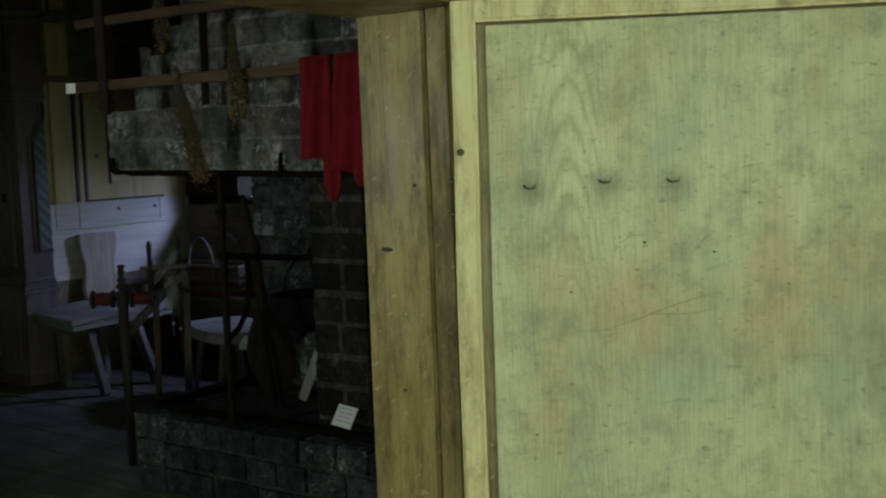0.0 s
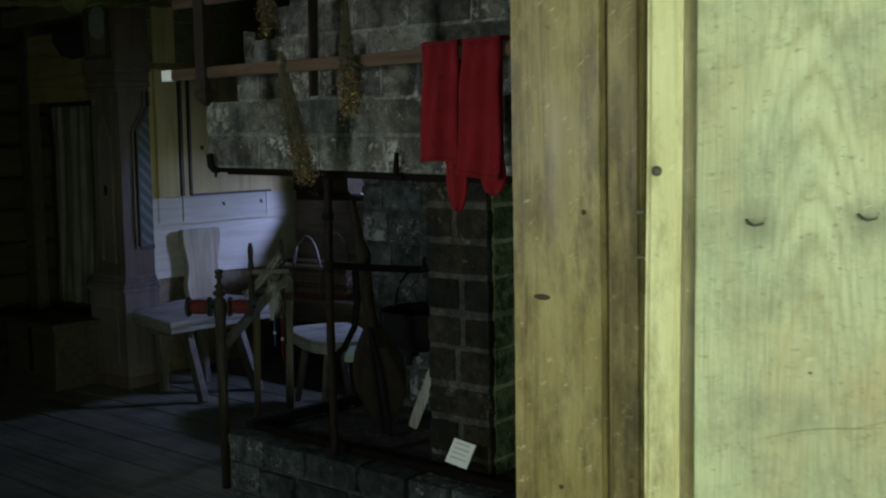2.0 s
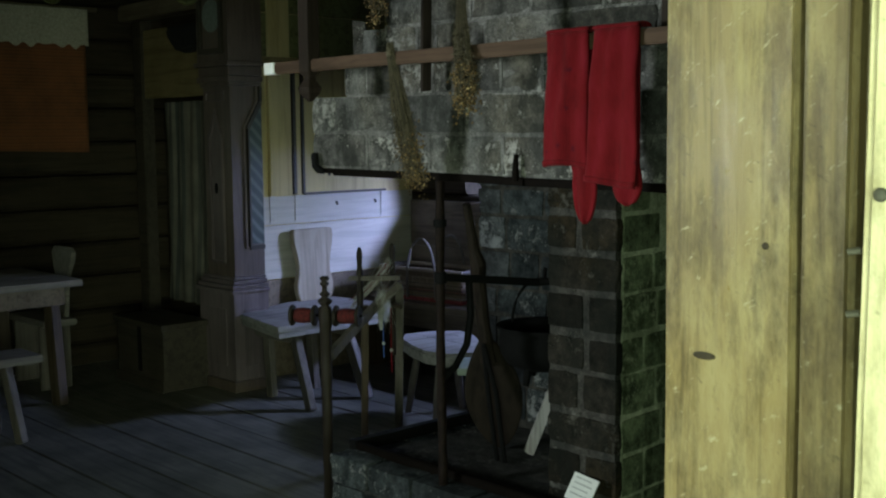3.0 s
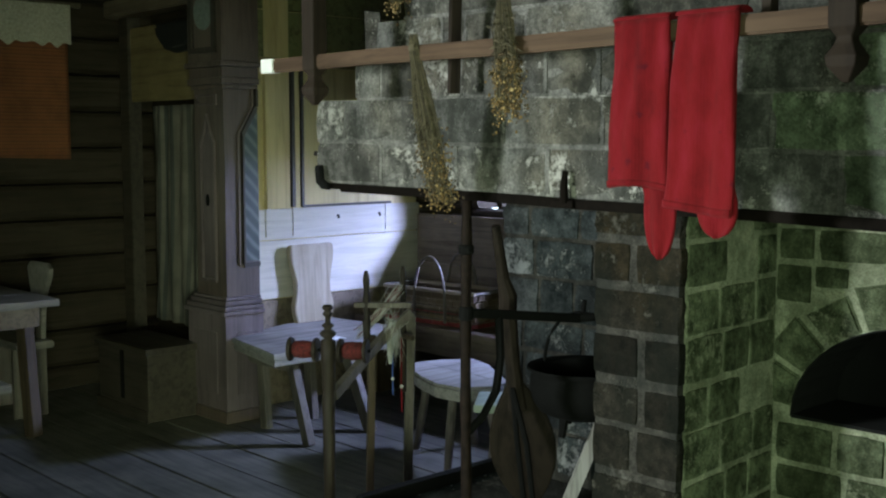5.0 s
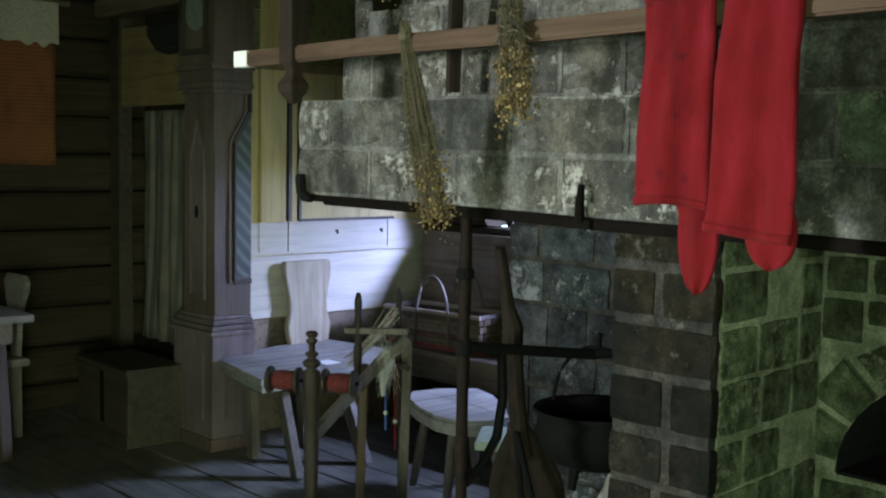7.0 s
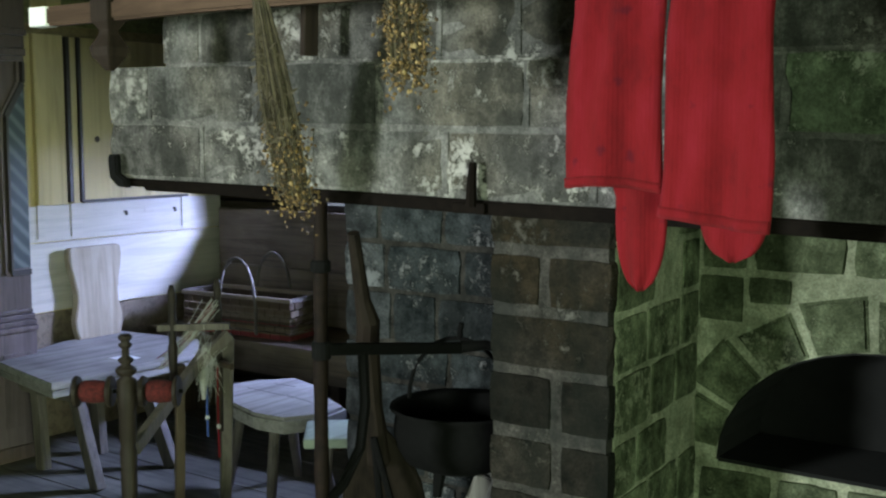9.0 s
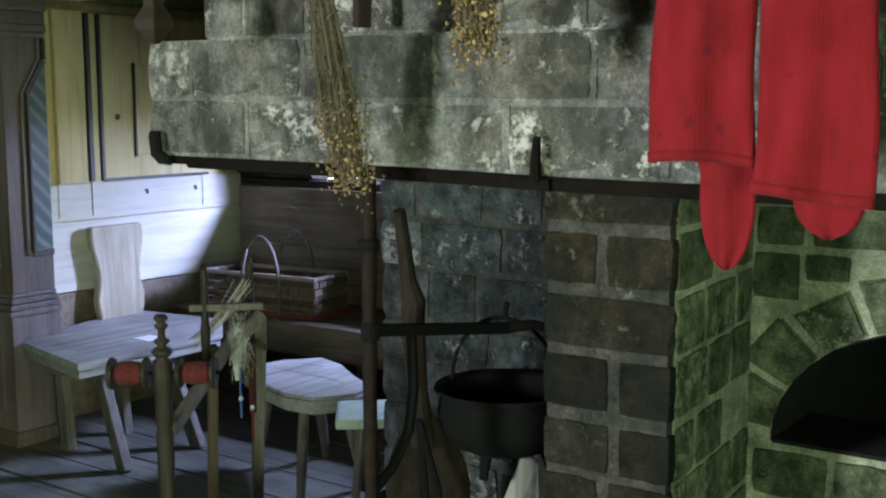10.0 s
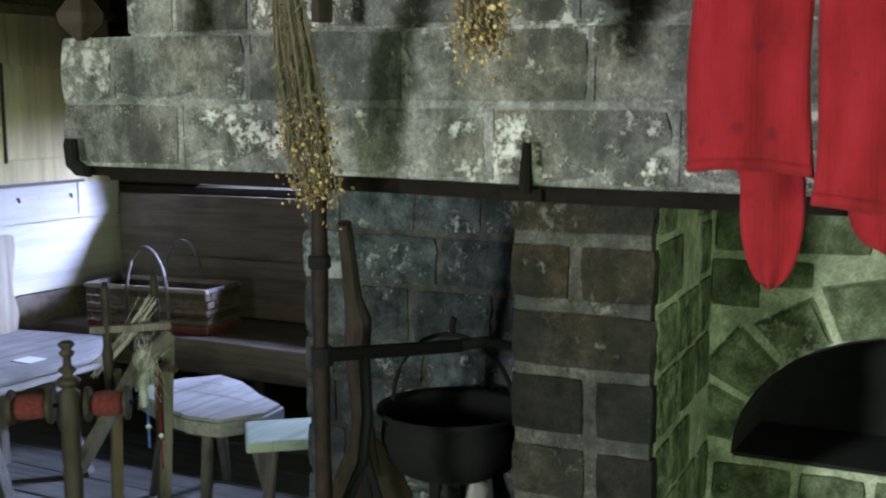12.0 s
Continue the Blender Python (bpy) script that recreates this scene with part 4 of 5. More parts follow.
# split logs and paper card on the hearth
BIRCH = wood("split_birch", (0.10, 0.098, 0.092), (0.27, 0.26, 0.25), 'z', 0.75, grain=1.4, wear=0.4, wearcol=(0.14, 0.11, 0.08))
for a, b, w in (((-3.385, 4.405, 0.365), (-3.275, 4.465, 0.685), 0.030), ((-3.33, 4.60, 0.36), (-3.40, 4.70, 0.60), 0.075), ((-3.20, 4.45, 0.365), (-3.33, 4.66, 0.40), 0.062), ((-3.13, 4.33, 0.365), (-3.10, 4.64, 0.385), 0.058)):
    a, b = Vector(a), Vector(b)
    lg = thing("firewood", "pale split birch log lying in the hearth", "firewood", a, 0, group="firewood in the hearth")
    m = (b - a).to_track_quat('Y', 'Z').to_matrix().to_4x4()
    part("split_log", outline_plate([(-w / 2, -0.02), (w / 2, -0.024), (w * 0.36, w * 0.45), (0.0, w * 0.72), (-w * 0.4, w * 0.4)], (b - a).length, m, 0.005), BIRCH, lg)
card = thing("sign_card", "small white paper card propped on the hearth", "sign", (-2.845, 4.035, 0.383), -14)
paper = part("paper", box(-0.066, 0.066, -0.001, 0.003, 0, 0.092, 0.0, 0, pose(0, 0.012, 0, -30)), plain("white_card", (0.72, 0.72, 0.70), 0.8, 0, 0.05, 30, 0.05), card)
INK = plain("grey_ink", (0.45, 0.45, 0.45), 0.9)
for k in range(4):
    part("text_bar", box(-0.048, 0.048 - 0.012 * (k % 2), -0.002, -0.0012, 0.022 + 0.018 * k, 0.027 + 0.018 * k, 0, 0, pose(0, 0.012, 0, -30)), INK, paper)

# ---- drying rack with what hangs from it ----
rack = thing("drying_rack", "brown wooden drying rack hung from the ceiling before the hood", "drying rack", kind="")
RY = 3.535
rack_bar = part("bar", board(-3.742, -1.62, RY - 0.014, RY + 0.014, 1.797, 1.837, 'x', 0.005, 0.004, 14), RACKWOOD, rack, "reddish brown bar whose daylit end is painted white")
part("bar", board(-3.72, -1.62, RY - 0.014, RY + 0.014, 2.055, 2.09, 'x', 0.005, 0.004, 14), RACKWOOD, rack)


def finial_post(px, py, w, z0, z1):
    """Hanging post with a carved diamond end."""
    h = w / 2
    prof = [(0.25, 0.0), (1.0, 0.028), (1.12, 0.046), (0.62, 0.070), (0.55, 0.080), (1.0, 0.098), (1.0, z1 - z0)]
    bm = bmesh.new()
    rings = []
    for s, z in prof:
        rings.append([bm.verts.new((px + sx * h * s, py + sy * h * 0.9 * s, z0 + z)) for sx, sy in ((-1, -1), (1, -1), (1, 1), (-1, 1))])
    for a, b in zip(rings, rings[1:]):
        for i in range(4):
            j = (i + 1) % 4
            bm.faces.new((a[i], a[j], b[j], b[i]))
    bm.faces.new(rings[0][::-1])
    bm.faces.new(rings[-1])
    bmesh.ops.bevel(bm, geom=bm.edges[:], offset=0.002, segments=1, affect='EDGES')
    return bm


# white piece added for the daylight that catches the bar's sawn end
part("lit_end", box(-3.800, -3.742, RY - 0.0165, RY + 0.0165, 1.797, 1.838, 0.003), plain("lit_end_white", (0.82, 0.82, 0.80), 0.6, 0, 0.04), rack_bar, "white cap standing in for daylight on the bar end")
part("post", finial_post(-3.560, RY + 0.002, 0.054, 1.700, CEIL - 0.03), RACKPOST, rack)
part("post", finial_post(-1.985, RY + 0.002, 0.054, 1.700, CEIL - 0.03), RACKPOST, rack)
part("strap", beam((-3.19, 3.72, 1.725), (-3.14, 3.70, CEIL - 0.03), 0.030, 0.022, 0.003), RACKPOST, rack)
part("strap", beam((-2.215, 3.66, 1.84), (-2.20, 3.66, CEIL - 0.03), 0.030, 0.022, 0.003), RACKPOST, rack)


def stocking(name_label, x0, x1, cuff, fx0, fx1, tip, seed):
    """A long knitted stocking folded over the bar."""
    st = thing("stocking", name_label, "stocking", group="red stockings on the rack")

    def front(u, v):
        z = 1.843 - v * (1.843 - cuff)
        fold = 0.0065 * math.sin(u * 7 + seed + v * 2.1) * (0.3 + v) + 0.0035 * math.sin(u * 17 + 3 * v + seed) + 0.004 * noise.noise(Vector((u * 3 + seed, v * 5, 0)))
        flare = 0.012 * v
        x = x0 - flare * 0.6 + (x1 - x0 + flare) * u + 0.004 * math.sin(v * 7 + seed)
        return (x, RY - 0.026 - 0.010 * v + fold, z + 0.008 * math.sin(u * 3 + seed) * v)
    front_leg = part("front_leg", sheet(front, 20, 26, 0.014), REDWOOL, st, smooth=True)

    def hem(u, v):
        p = front(u, 0.955 + 0.04 * v)
        return (p[0], p[1] - 0.006, p[2])
    part("cuff", sheet(hem, 20, 2, 0.012), REDWOOL, front_leg, smooth=True)

    def top(u, v):
        a = math.pi * v
        return (x0 + (x1 - x0) * u, RY - 0.026 * math.cos(a), 1.843 + 0.012 * math.sin(a))
    part("fold", sheet(top, 12, 6, 0.012), REDWOOL, st, smooth=True)

    def rear(u, v):
        z = 1.843 - v * (1.843 - tip)
        lim = (1.843 - cuff - 0.01) / (1.843 - tip)
        if v < lim * 0.9:
            a, b = x0 + 0.012, x1 - 0.028
        else:
            s = min(1.0, (v - lim * 0.9) / (1 - lim * 0.9))
            k = min(1.0, s / 0.25)
            a, b = x0 + 0.012 + (fx0 - x0 - 0.012) * k, x1 - 0.028 + (fx1 - x1 + 0.028) * k
            if s > 0.45:
                e = math.sqrt(max(0.0, 1 - ((s - 0.45) / 0.55) ** 2))
                mid = (a + b) / 2
                a, b = mid + (a - mid) * max(e, 0.12), mid + (b - mid) * max(e, 0.12)
        return (a + (b - a) * u, RY + 0.024 + 0.005 * math.sin(u * 9 + seed), z)
    part("foot", sheet(rear, 16, 40, 0.014), REDWOOL, st, smooth=True)
    return st


stocking("long red knitted woollen stocking folded over the bar", -2.488, -2.348, 1.496, -2.440, -2.360, 1.350, 0.3)
stocking("long red knitted woollen stocking with a round toe over the bar", -2.333, -2.192, 1.457, -2.310, -2.212, 1.402, 2.1)

STEM = plain("dry_stem", (0.085, 0.07, 0.042), 0.9, 0, 0.4, 60, 0.3)
DARKSTEM = plain("dark_dry_stem", (0.040, 0.031, 0.018), 0.9, 0, 0.4, 60, 0.3)
BLOOM, n_, l_, b_ = nodes_of("dry_flower", 0.9)
tint_ = ramp(n_, [(0.0, (0.05, 0.034, 0.016)), (0.45, (0.115, 0.072, 0.026)), (0.85, (0.21, 0.135, 0.048)), (1.0, (0.32, 0.24, 0.11))])
l_.new(n_.new("ShaderNodeNewGeometry").outputs["Random Per Island"], tint_.inputs[0])
l_.new(tint_.outputs[0], b_.inputs["Base Color"])


def dried_bunch(label, top, tip, spread, n, seed):
    """Herbs tied at the top, flower heads hanging down."""
    rnd = random.Random(seed)
    bunch = thing("dried_herbs", label, "dried herbs", group="dried herbs on the rack")
    top, tip = Vector(top), Vector(tip)
    axis = tip - top
    stems, dark, heads, leaves = bmesh.new(), bmesh.new(), bmesh.new(), bmesh.new()
    for k in range(n):
        a, r = rnd.uniform(0, 6.283), spread * math.sqrt(rnd.random())
        end = top + axis * rnd.uniform(0.60, 1.0) + Vector((r * math.cos(a), 0.6 * r * math.sin(a), 0))
        bow = rnd.uniform(0.1, 0.9)
        mid = top + (end - top) * 0.5 + Vector((r * 0.5 * bow * math.cos(a) + rnd.gauss(0, 0.004), r * 0.4 * bow * math.sin(a), 0))
        tube([top + Vector((0.014 * math.cos(a) * rnd.random(), 0.009 * math.sin(a), rnd.uniform(0.0, 0.035))), mid, end], [0.0016, 0.0014, 0.0009], 4, stems if k % 3 else dark)
        for _ in range(2):   # side twigs
            c = mid + (end - mid) * rnd.uniform(0.1, 0.9)
            tube([c, c + Vector((rnd.gauss(0, 0.012), rnd.gauss(0, 0.010), -rnd.uniform(0.015, 0.04)))], [0.0008, 0.0005], 3, dark if k % 2 else stems)
        for _ in range(6):
            c = end + Vector((rnd.gauss(0, 0.012), rnd.gauss(0, 0.010), rnd.gauss(0.006, 0.019)))
            s = rnd.uniform(0.0022, 0.0050)
            m = Matrix.Translation(c) @ Euler((rnd.uniform(0, 6), rnd.uniform(0, 6), 0)).to_matrix().to_4x4() @ Matrix.Diagonal((s, s * rnd.uniform(0.5, 1.0), s * rnd.uniform(0.35, 0.8), 1))
            bmesh.ops.create_icosphere(heads, subdivisions=1, radius=1.0, matrix=m)
        for _ in range(4):
            c = top + (end - top) * rnd.uniform(0.25, 0.98) + Vector((rnd.gauss(0, 0.010), rnd.gauss(0, 0.008), 0))
            d = Vector((rnd.gauss(0, 1), rnd.gauss(0, 1), rnd.gauss(-0.6, 0.6))).normalized() * rnd.uniform(0.010, 0.026)
            side = d.cross(Vector((0.3, 0.8, 0.5))).normalized() * 0.0025
            vs = [leaves.verts.new(c), leaves.verts.new(c + d * 0.5 + side), leaves.verts.new(c + d), leaves.verts.new(c + d * 0.5 - side)]
            leaves.faces.new(vs)
    tagged(part("dry_stalk", stems, STEM, bunch), kind="stuff")
    tagged(part("dry_stalk", dark, DARKSTEM, bunch), kind="stuff")
    tagged(part("flower_head", heads, BLOOM, bunch, "small ochre dried flower heads"), kind="stuff")
    tagged(part("dry_leaf", leaves, STEM, bunch), kind="stuff")
    part("tie", lathe([(0.011, -0.008), (0.014, 0.0), (0.011, 0.008)], 10, Matrix.Translation(top)), STEM, bunch)
    return bunch


dried_bunch("long bunch of dried yellow herbs hanging head down", (-3.118, 3.512, 1.83), (-3.160, 3.650, 1.435), 0.042, 150, 4)
dried_bunch("short bunch of dried ochre flowers hanging head down", (-2.81, 3.512, 1.965), (-2.765, 3.49, 1.650), 0.034, 120, 5)
dried_bunch("small bunch of dried flowers hanging from the upper bar", (-3.24, 3.55, 2.20), (-3.22, 3.56, 1.925), 0.034, 40, 6)

slab = thing("stone_slab", "narrow pale grey slate standing on the hood ledge", "slate", (-3.690, 3.86, 1.848))
part("slate", outline_plate([(-0.030, 0.0), (0.026, 0.0), (0.022, 0.07), (0.018, 0.142), (-0.034, 0.150), (-0.032, 0.06)], 0.014, pose(0, 0, 0, 0, 0, 22), 0.003), HOODLIME, slab)

# ---- panelled partition lit by the small window ----
PX = -6.66
panelling = thing("wall_panelling", "pale panelled wooden partition with dark mouldings", "panelling", kind="structure")
PY0, PY1 = 5.30, NORTH
part("backing", box(PX - 0.06, PX - 0.022, PY0, PY1, 0.0, CEIL - 0.03), PALEPANEL, panelling)
# lowest board in darker bench wood, standing in for shade behind the chair
part("lower_board", board(PX - 0.022, PX, PY0, PY1, 0.0, 0.645, 'y', 0.004, 0.003), BENCHWOOD, panelling)
part("lower_board", board(PX - 0.022, PX + 0.001, PY0, PY1, 0.652, 1.005, 'y', 0.004, 0.003), PALERAIL, panelling)
finger_rail = part("rail", board(PX - 0.022, PX + 0.006, PY0, PY1, 1.012, 1.195, 'y', 0.004, 0.002), PALERAIL, panelling, "pale rail with two finger slots")
for y0, y1 in ((5.82, 6.02), (6.14, 6.36)):
    part("slot", box(PX + 0.0055, PX + 0.0085, y0, y1, 1.128, 1.146, 0.001), PALERAIL, finger_rail)
    part("slot_hole", tube([(PX + 0.0045, y1 - 0.022, 1.137), (PX + 0.0095, y1 - 0.008, 1.139), (PX + 0.0090, y1 - 0.004, 1.120)], 0.008, 8), BLACKTRIM, finger_rail)
part("post", board(PX - 0.022, PX + 0.012, 5.47, 5.645, 1.20, CEIL - 0.03, 'z', 0.004, 0.002), PALEPANEL, panelling, "pale upright post")
for y0, y1 in ((5.46, 5.50), (5.66, 5.725), (6.40, 6.46)):
    part("foot_block", box(PX + 0.0065, PX + 0.014, y0, y1, 1.03, 1.199, 0.002), PALERAIL, panelling)
part("moulding", board(PX - 0.015, PX + 0.016, 5.655, 5.682, 1.205, 2.05, 'z', 0.004, 0.001), BLACKTRIM, panelling, "black vertical moulding")
part("moulding", board(PX - 0.015, PX + 0.018, 5.725, 5.748, 1.205, 2.05, 'z', 0.004, 0.001), BLACKTRIM, panelling)
part("moulding_step", board(PX - 0.022, PX + 0.006, 5.685, 5.724, 1.20, 2.05, 'z', 0.002, 0.001), PALEPANEL, panelling)
part("door_panel", board(PX - 0.022, PX - 0.004, 5.75, 6.45, 1.20, 2.05, 'z', 0.003, 0.002), PALEPANEL, panelling, "pale door panel with a knot")
part("moulding", board(PX - 0.015, PX + 0.014, 5.749, 6.45, 1.198, 1.214, 'y', 0.003, 0.001), BLACKTRIM, panelling)
part("field_panel", box(PX - 0.01, PX + 0.006, 5.965, 6.40, 1.33, 1.80, 0.008), PALEPANEL, panelling)
part("moulding", board(PX - 0.015, PX + 0.012, 5.952, 5.962, 1.32, 1.81, 'z', 0.002, 0.001), BLACKTRIM, panelling)
part("knot", lathe([(0.017, 0), (0.015, 0.0016), (0.006, 0.002)], 12, pose(PX - 0.0045, 5.85, 1.53, 0, 90)), BROWNLEG, panelling)
part("cornice", board(PX - 0.022, PX + 0.035, PY0, PY1, 2.055, 2.10, 'y', 0.008, 0.001), YELLOWWOOD, panelling, "yellowish moulded cornice")
part("upper_board", board(PX - 0.022, PX + 0.002, PY0, PY1, 2.105, 2.38, 'y', 0.004, 0.002), CEILWOOD, panelling)
part("upper_board", board(PX - 0.022, PX + 0.002, PY0, PY1, 2.386, CEIL - 0.03, 'y', 0.004, 0.002), CEILWOOD, panelling)

# ---- tall case clock ----
clock = thing("longcase_clock", "tall dark painted longcase clock with moulded panels", "clock", (-6.46, 5.06, 0))


def ring_trim(w, d, z0, z1, out):
    return box(-w - out, out, -out, d, z0, z1, min(0.006, (z1 - z0) / 3))


W, D = 0.34, 0.225
plinth = part("plinth", box(-W - 0.035, 0.03, -0.03, D, 0.0, 0.62, 0.004), CLOCKPAINT, clock, "brown painted plinth")
part("plinth_panel", box(-W + 0.03, -0.06, -0.037, -0.0305, 0.16, 0.52, 0.004), CLOCKPAINT, plinth)
part("plinth_panel", box(0.0305, 0.037, 0.04, 0.19, 0.16, 0.52, 0.004), CLOCKPAINT, plinth)
part("foot", box(-W - 0.05, 0.045, -0.045, D, 0.0, 0.07, 0.006), CLOCKWOOD, clock)
for z0, z1, o in ((0.62, 0.645, 0.05), (0.646, 0.672, 0.038), (0.673, 0.70, 0.022), (0.701, 0.72, 0.010)):
    part("base_moulding", ring_trim(W, D, z0, z1, o), CLOCKPAINT, clock)
trunk = part("trunk", box(-W + 0.03, 0.0, 0.0, D, 0.72, 1.90, 0.004), CLOCKWOOD, clock, "brown trunk with a keyhole")
lan = [(-0.245, 0.80), (-0.085, 0.80), (-0.085, 1.60), (-0.125, 1.665), (-0.165, 1.76), (-0.205, 1.665), (-0.245, 1.60)]


def frame_loop(pts, w, depth, m):
    """A moulding that runs round an outline."""
    cx, cz = sum(p[0] for p in pts) / len(pts), sum(p[1] for p in pts) / len(pts)
    bm = bmesh.new()
    n = len(pts)
    outer = [(p[0], p[1]) for p in pts]
    inner = [(p[0] + w * (1 if cx > p[0] else -1) * (0 if abs(cx - p[0]) < w else 1), p[1] + w * (1 if cz > p[1] else -1)) for p in pts]
    for i in range(n):
        j = (i + 1) % n
        q = [outer[i], outer[j], inner[j], inner[i]]
        f = [bm.verts.new((x, 0, z)) for x, z in q] + [bm.verts.new((x, -depth, z)) for x, z in q]
        for idx in ((4, 5, 6, 7), (0, 1, 5, 4), (2, 3, 7, 6), (1, 2, 6, 5), (3, 0, 4, 7)):
            bm.faces.new([f[k] for k in idx])
    bmesh.ops.remove_doubles(bm, verts=bm.verts, dist=0.0005)
    bmesh.ops.recalc_face_normals(bm, faces=bm.faces)
    bmesh.ops.transform(bm, matrix=m, verts=bm.verts)
    return bm


part("lancet_moulding", frame_loop(lan, 0.018, 0.016, pose(0, -0.0005, 0)), CLOCKPAINT, trunk, "pointed raised moulding")
lan2 = [(-0.165 + (x + 0.165) * 0.66, 1.25 + (z - 1.25) * 0.93) for x, z in lan]
part("lancet_panel", outline_plate(lan2, 0.008, pose(0, -0.0085, 0), 0.003), CLOCKPAINT, trunk)
part("keyhole_plate", lathe([(0.021, 0), (0.020, 0.004), (0.012, 0.007)], 14, pose(-0.165, -0.010, 1.27, 90) @ Matrix.Diagonal((0.9, 1.7, 1, 1))), IRON, trunk, "black oval keyhole plate")
part("drawer_panel", frame_loop([(-0.27, 1.81), (-0.06, 1.81), (-0.06, 1.87), (-0.27, 1.87)], 0.012, 0.010, pose(0, -0.0005, 0)), CLOCKPAINT, clock)
# moulded and striped panel on the clock's side
STRIPEGREEN, n_, l_, b_ = nodes_of("striped_blue_green", 0.45)
wv = n_.new("ShaderNodeTexWave")
wv.bands_direction = 'DIAGONAL'
wv.inputs["Scale"].default_value, wv.inputs["Distortion"].default_value, wv.inputs["Detail"].default_value = 5.0, 1.2, 2.0
l_.new(mapped(n_, l_, "world", (0.2, 1.5, 1.5)), wv.inputs["Vector"])
rp_ = ramp(n_, [(0.25, (0.04, 0.055, 0.052)), (0.62, (0.065, 0.085, 0.08)), (0.95, (0.12, 0.14, 0.13))])
l_.new(wv.outputs[0], rp_.inputs[0])
l_.new(rp_.outputs[0], b_.inputs["Base Color"])
part("side_panel", outline_plate([(0.13, 0.92), (0.222, 0.92), (0.222, 1.79), (0.13, 1.63)], 0.004, pose(0.0005, 0, 0, 0, 0, 90) @ pose(0, -0.005, 0), 0.0), STRIPEGREEN, trunk, "blue-green panel with diagonal stripes")
for (y0, z0), (y1, z1) in (((0.115, 0.90), (0.115, 1.64)), ((0.115, 1.64), (0.212, 1.80)), ((0.212, 1.80), (0.212, 1.90)), ((0.115, 0.90), (0.222, 0.90))):
    part("side_moulding", beam((0.008, y0, z0), (0.008, y1, z1), 0.016, 0.030, 0.004), BLACKTRIM, trunk, "black shouldered moulding")
    part("side_moulding", beam((0.006, y0 - 0.028, z0), (0.006, y1 - 0.028, z1), 0.012, 0.014, 0.003), CLOCKWOOD, clock)
for z0, z1, o in ((1.90, 1.925, 0.012), (1.926, 1.96, 0.028), (1.961, 2.02, 0.018), (2.021, 2.05, 0.040)):
    part("neck_moulding", ring_trim(W - 0.03, D, z0, z1, o), CLOCKWOOD, clock)
clock_hood = part("hood", box(-W + 0.005, 0.025, -0.02, D, 2.05, 2.64, 0.005), CLOCKWOOD, clock, "brown hood round the dial")
part("dial_frame", frame_loop([(-0.29, 2.10), (-0.02, 2.10), (-0.02, 2.56), (-0.29, 2.56)], 0.03, 0.02, pose(0, -0.0205, 0)), BLACKTRIM, clock_hood)
part("dial", lathe([(0.10, 0.0), (0.10, 0.004), (0.092, 0.006), (0.092, 0.004), (0.05, 0.0042), (0.045, 0.006)], 28, pose(-0.155, -0.0205, 2.33, 90)), plain("dial_grey", (0.20, 0.23, 0.21), 0.5, 0.2), clock_hood, "dull grey round dial")

# ---- box bed with curtain ----
bed = thing("box_bed", "built-in wooden box bed with yellowish header board", "box bed", kind="structure")
BY = 5.18
part("header_board", board(-7.78, -6.72, BY, BY + 0.03, 1.86, 2.33, 'x', 0.005, 0.003), YELLOWWOOD, bed, "yellow-brown header board")
part("side_post", board(-7.86, -7.74, BY - 0.02, BY + 0.07, 0.0, 2.40, 'z', 0.006, 0.003), CHESTWOOD, bed)
part("top_beam", board(WEST, -6.70, BY - 0.06, BY + 0.1, 2.41, 2.52, 'x', 0.01, 0.005), BENCHWOOD, bed)
part("back_board", box(WEST, -6.73, BY + 0.28, BY + 0.31, 0.0, CEIL - 0.03), DARKLOG_X, bed)
plate = [(-0.24, 0.0), (-0.21, -0.09), (-0.14, -0.155), (-0.02, -0.185), (0.12, -0.175), (0.21, -0.13), (0.24, 0.0)]
bowl = thing("wooden_bowl", "dark wooden bowl hung on the header board", "bowl")
part("shell", outline_plate(plate, 0.09, pose(-7.06, BY - 0.0905, 2.32), 0.03), NEARBLACK, bowl)
CURT = striped("curtain_cloth", [(0.11, 0.10, 0.08), (0.055, 0.053, 0.045), (0.125, 0.115, 0.092), (0.04, 0.043, 0.038), (0.095, 0.085, 0.068)], 'x', 0.11)


def curtain_fn(u, v):
    return (-7.56 + 0.80 * u + 0.03 * v, BY + 0.05 + 0.022 * math.sin(u * 34 + 1.3 * math.sin(v * 3)) - 0.03 * v, 1.83 - 1.36 * v)


curtain = tagged(part("curtain", sheet(curtain_fn, 90, 14, 0.008), CURT, None, "", True), "grey striped woven curtain hanging in folds", "curtain")

# ---- textile on the west wall ----
hanging = thing("wall_hanging", "orange-brown woven hanging under a fringed pale cloth", "wall hanging")
ORANGE = striped("orange_weave", [(0.20, 0.075, 0.024), (0.165, 0.058, 0.02), (0.21, 0.085, 0.027), (0.15, 0.055, 0.02), (0.19, 0.07, 0.024)], 'z', 0.045)


def hang_fn(u, v):
    return (WEST + 0.03 + 0.006 * math.sin(u * 15), 3.72 + 1.13 * u, 2.42 - 0.92 * v + 0.01 * math.sin(u * 4))


def turn_sheet(fn, nu, nv, thick):
    bm = sheet(lambda u, v: (fn(u, v)[1], -fn(u, v)[0], fn(u, v)[2]), nu, nv, thick)
    for v in bm.verts:
        v.co = Vector((-v.co.y, v.co.x, v.co.z))
    bmesh.ops.recalc_face_normals(bm, faces=bm.faces)
    return bm


part("woven_cloth", turn_sheet(hang_fn, 40, 10, 0.008), ORANGE, hanging, smooth=True)
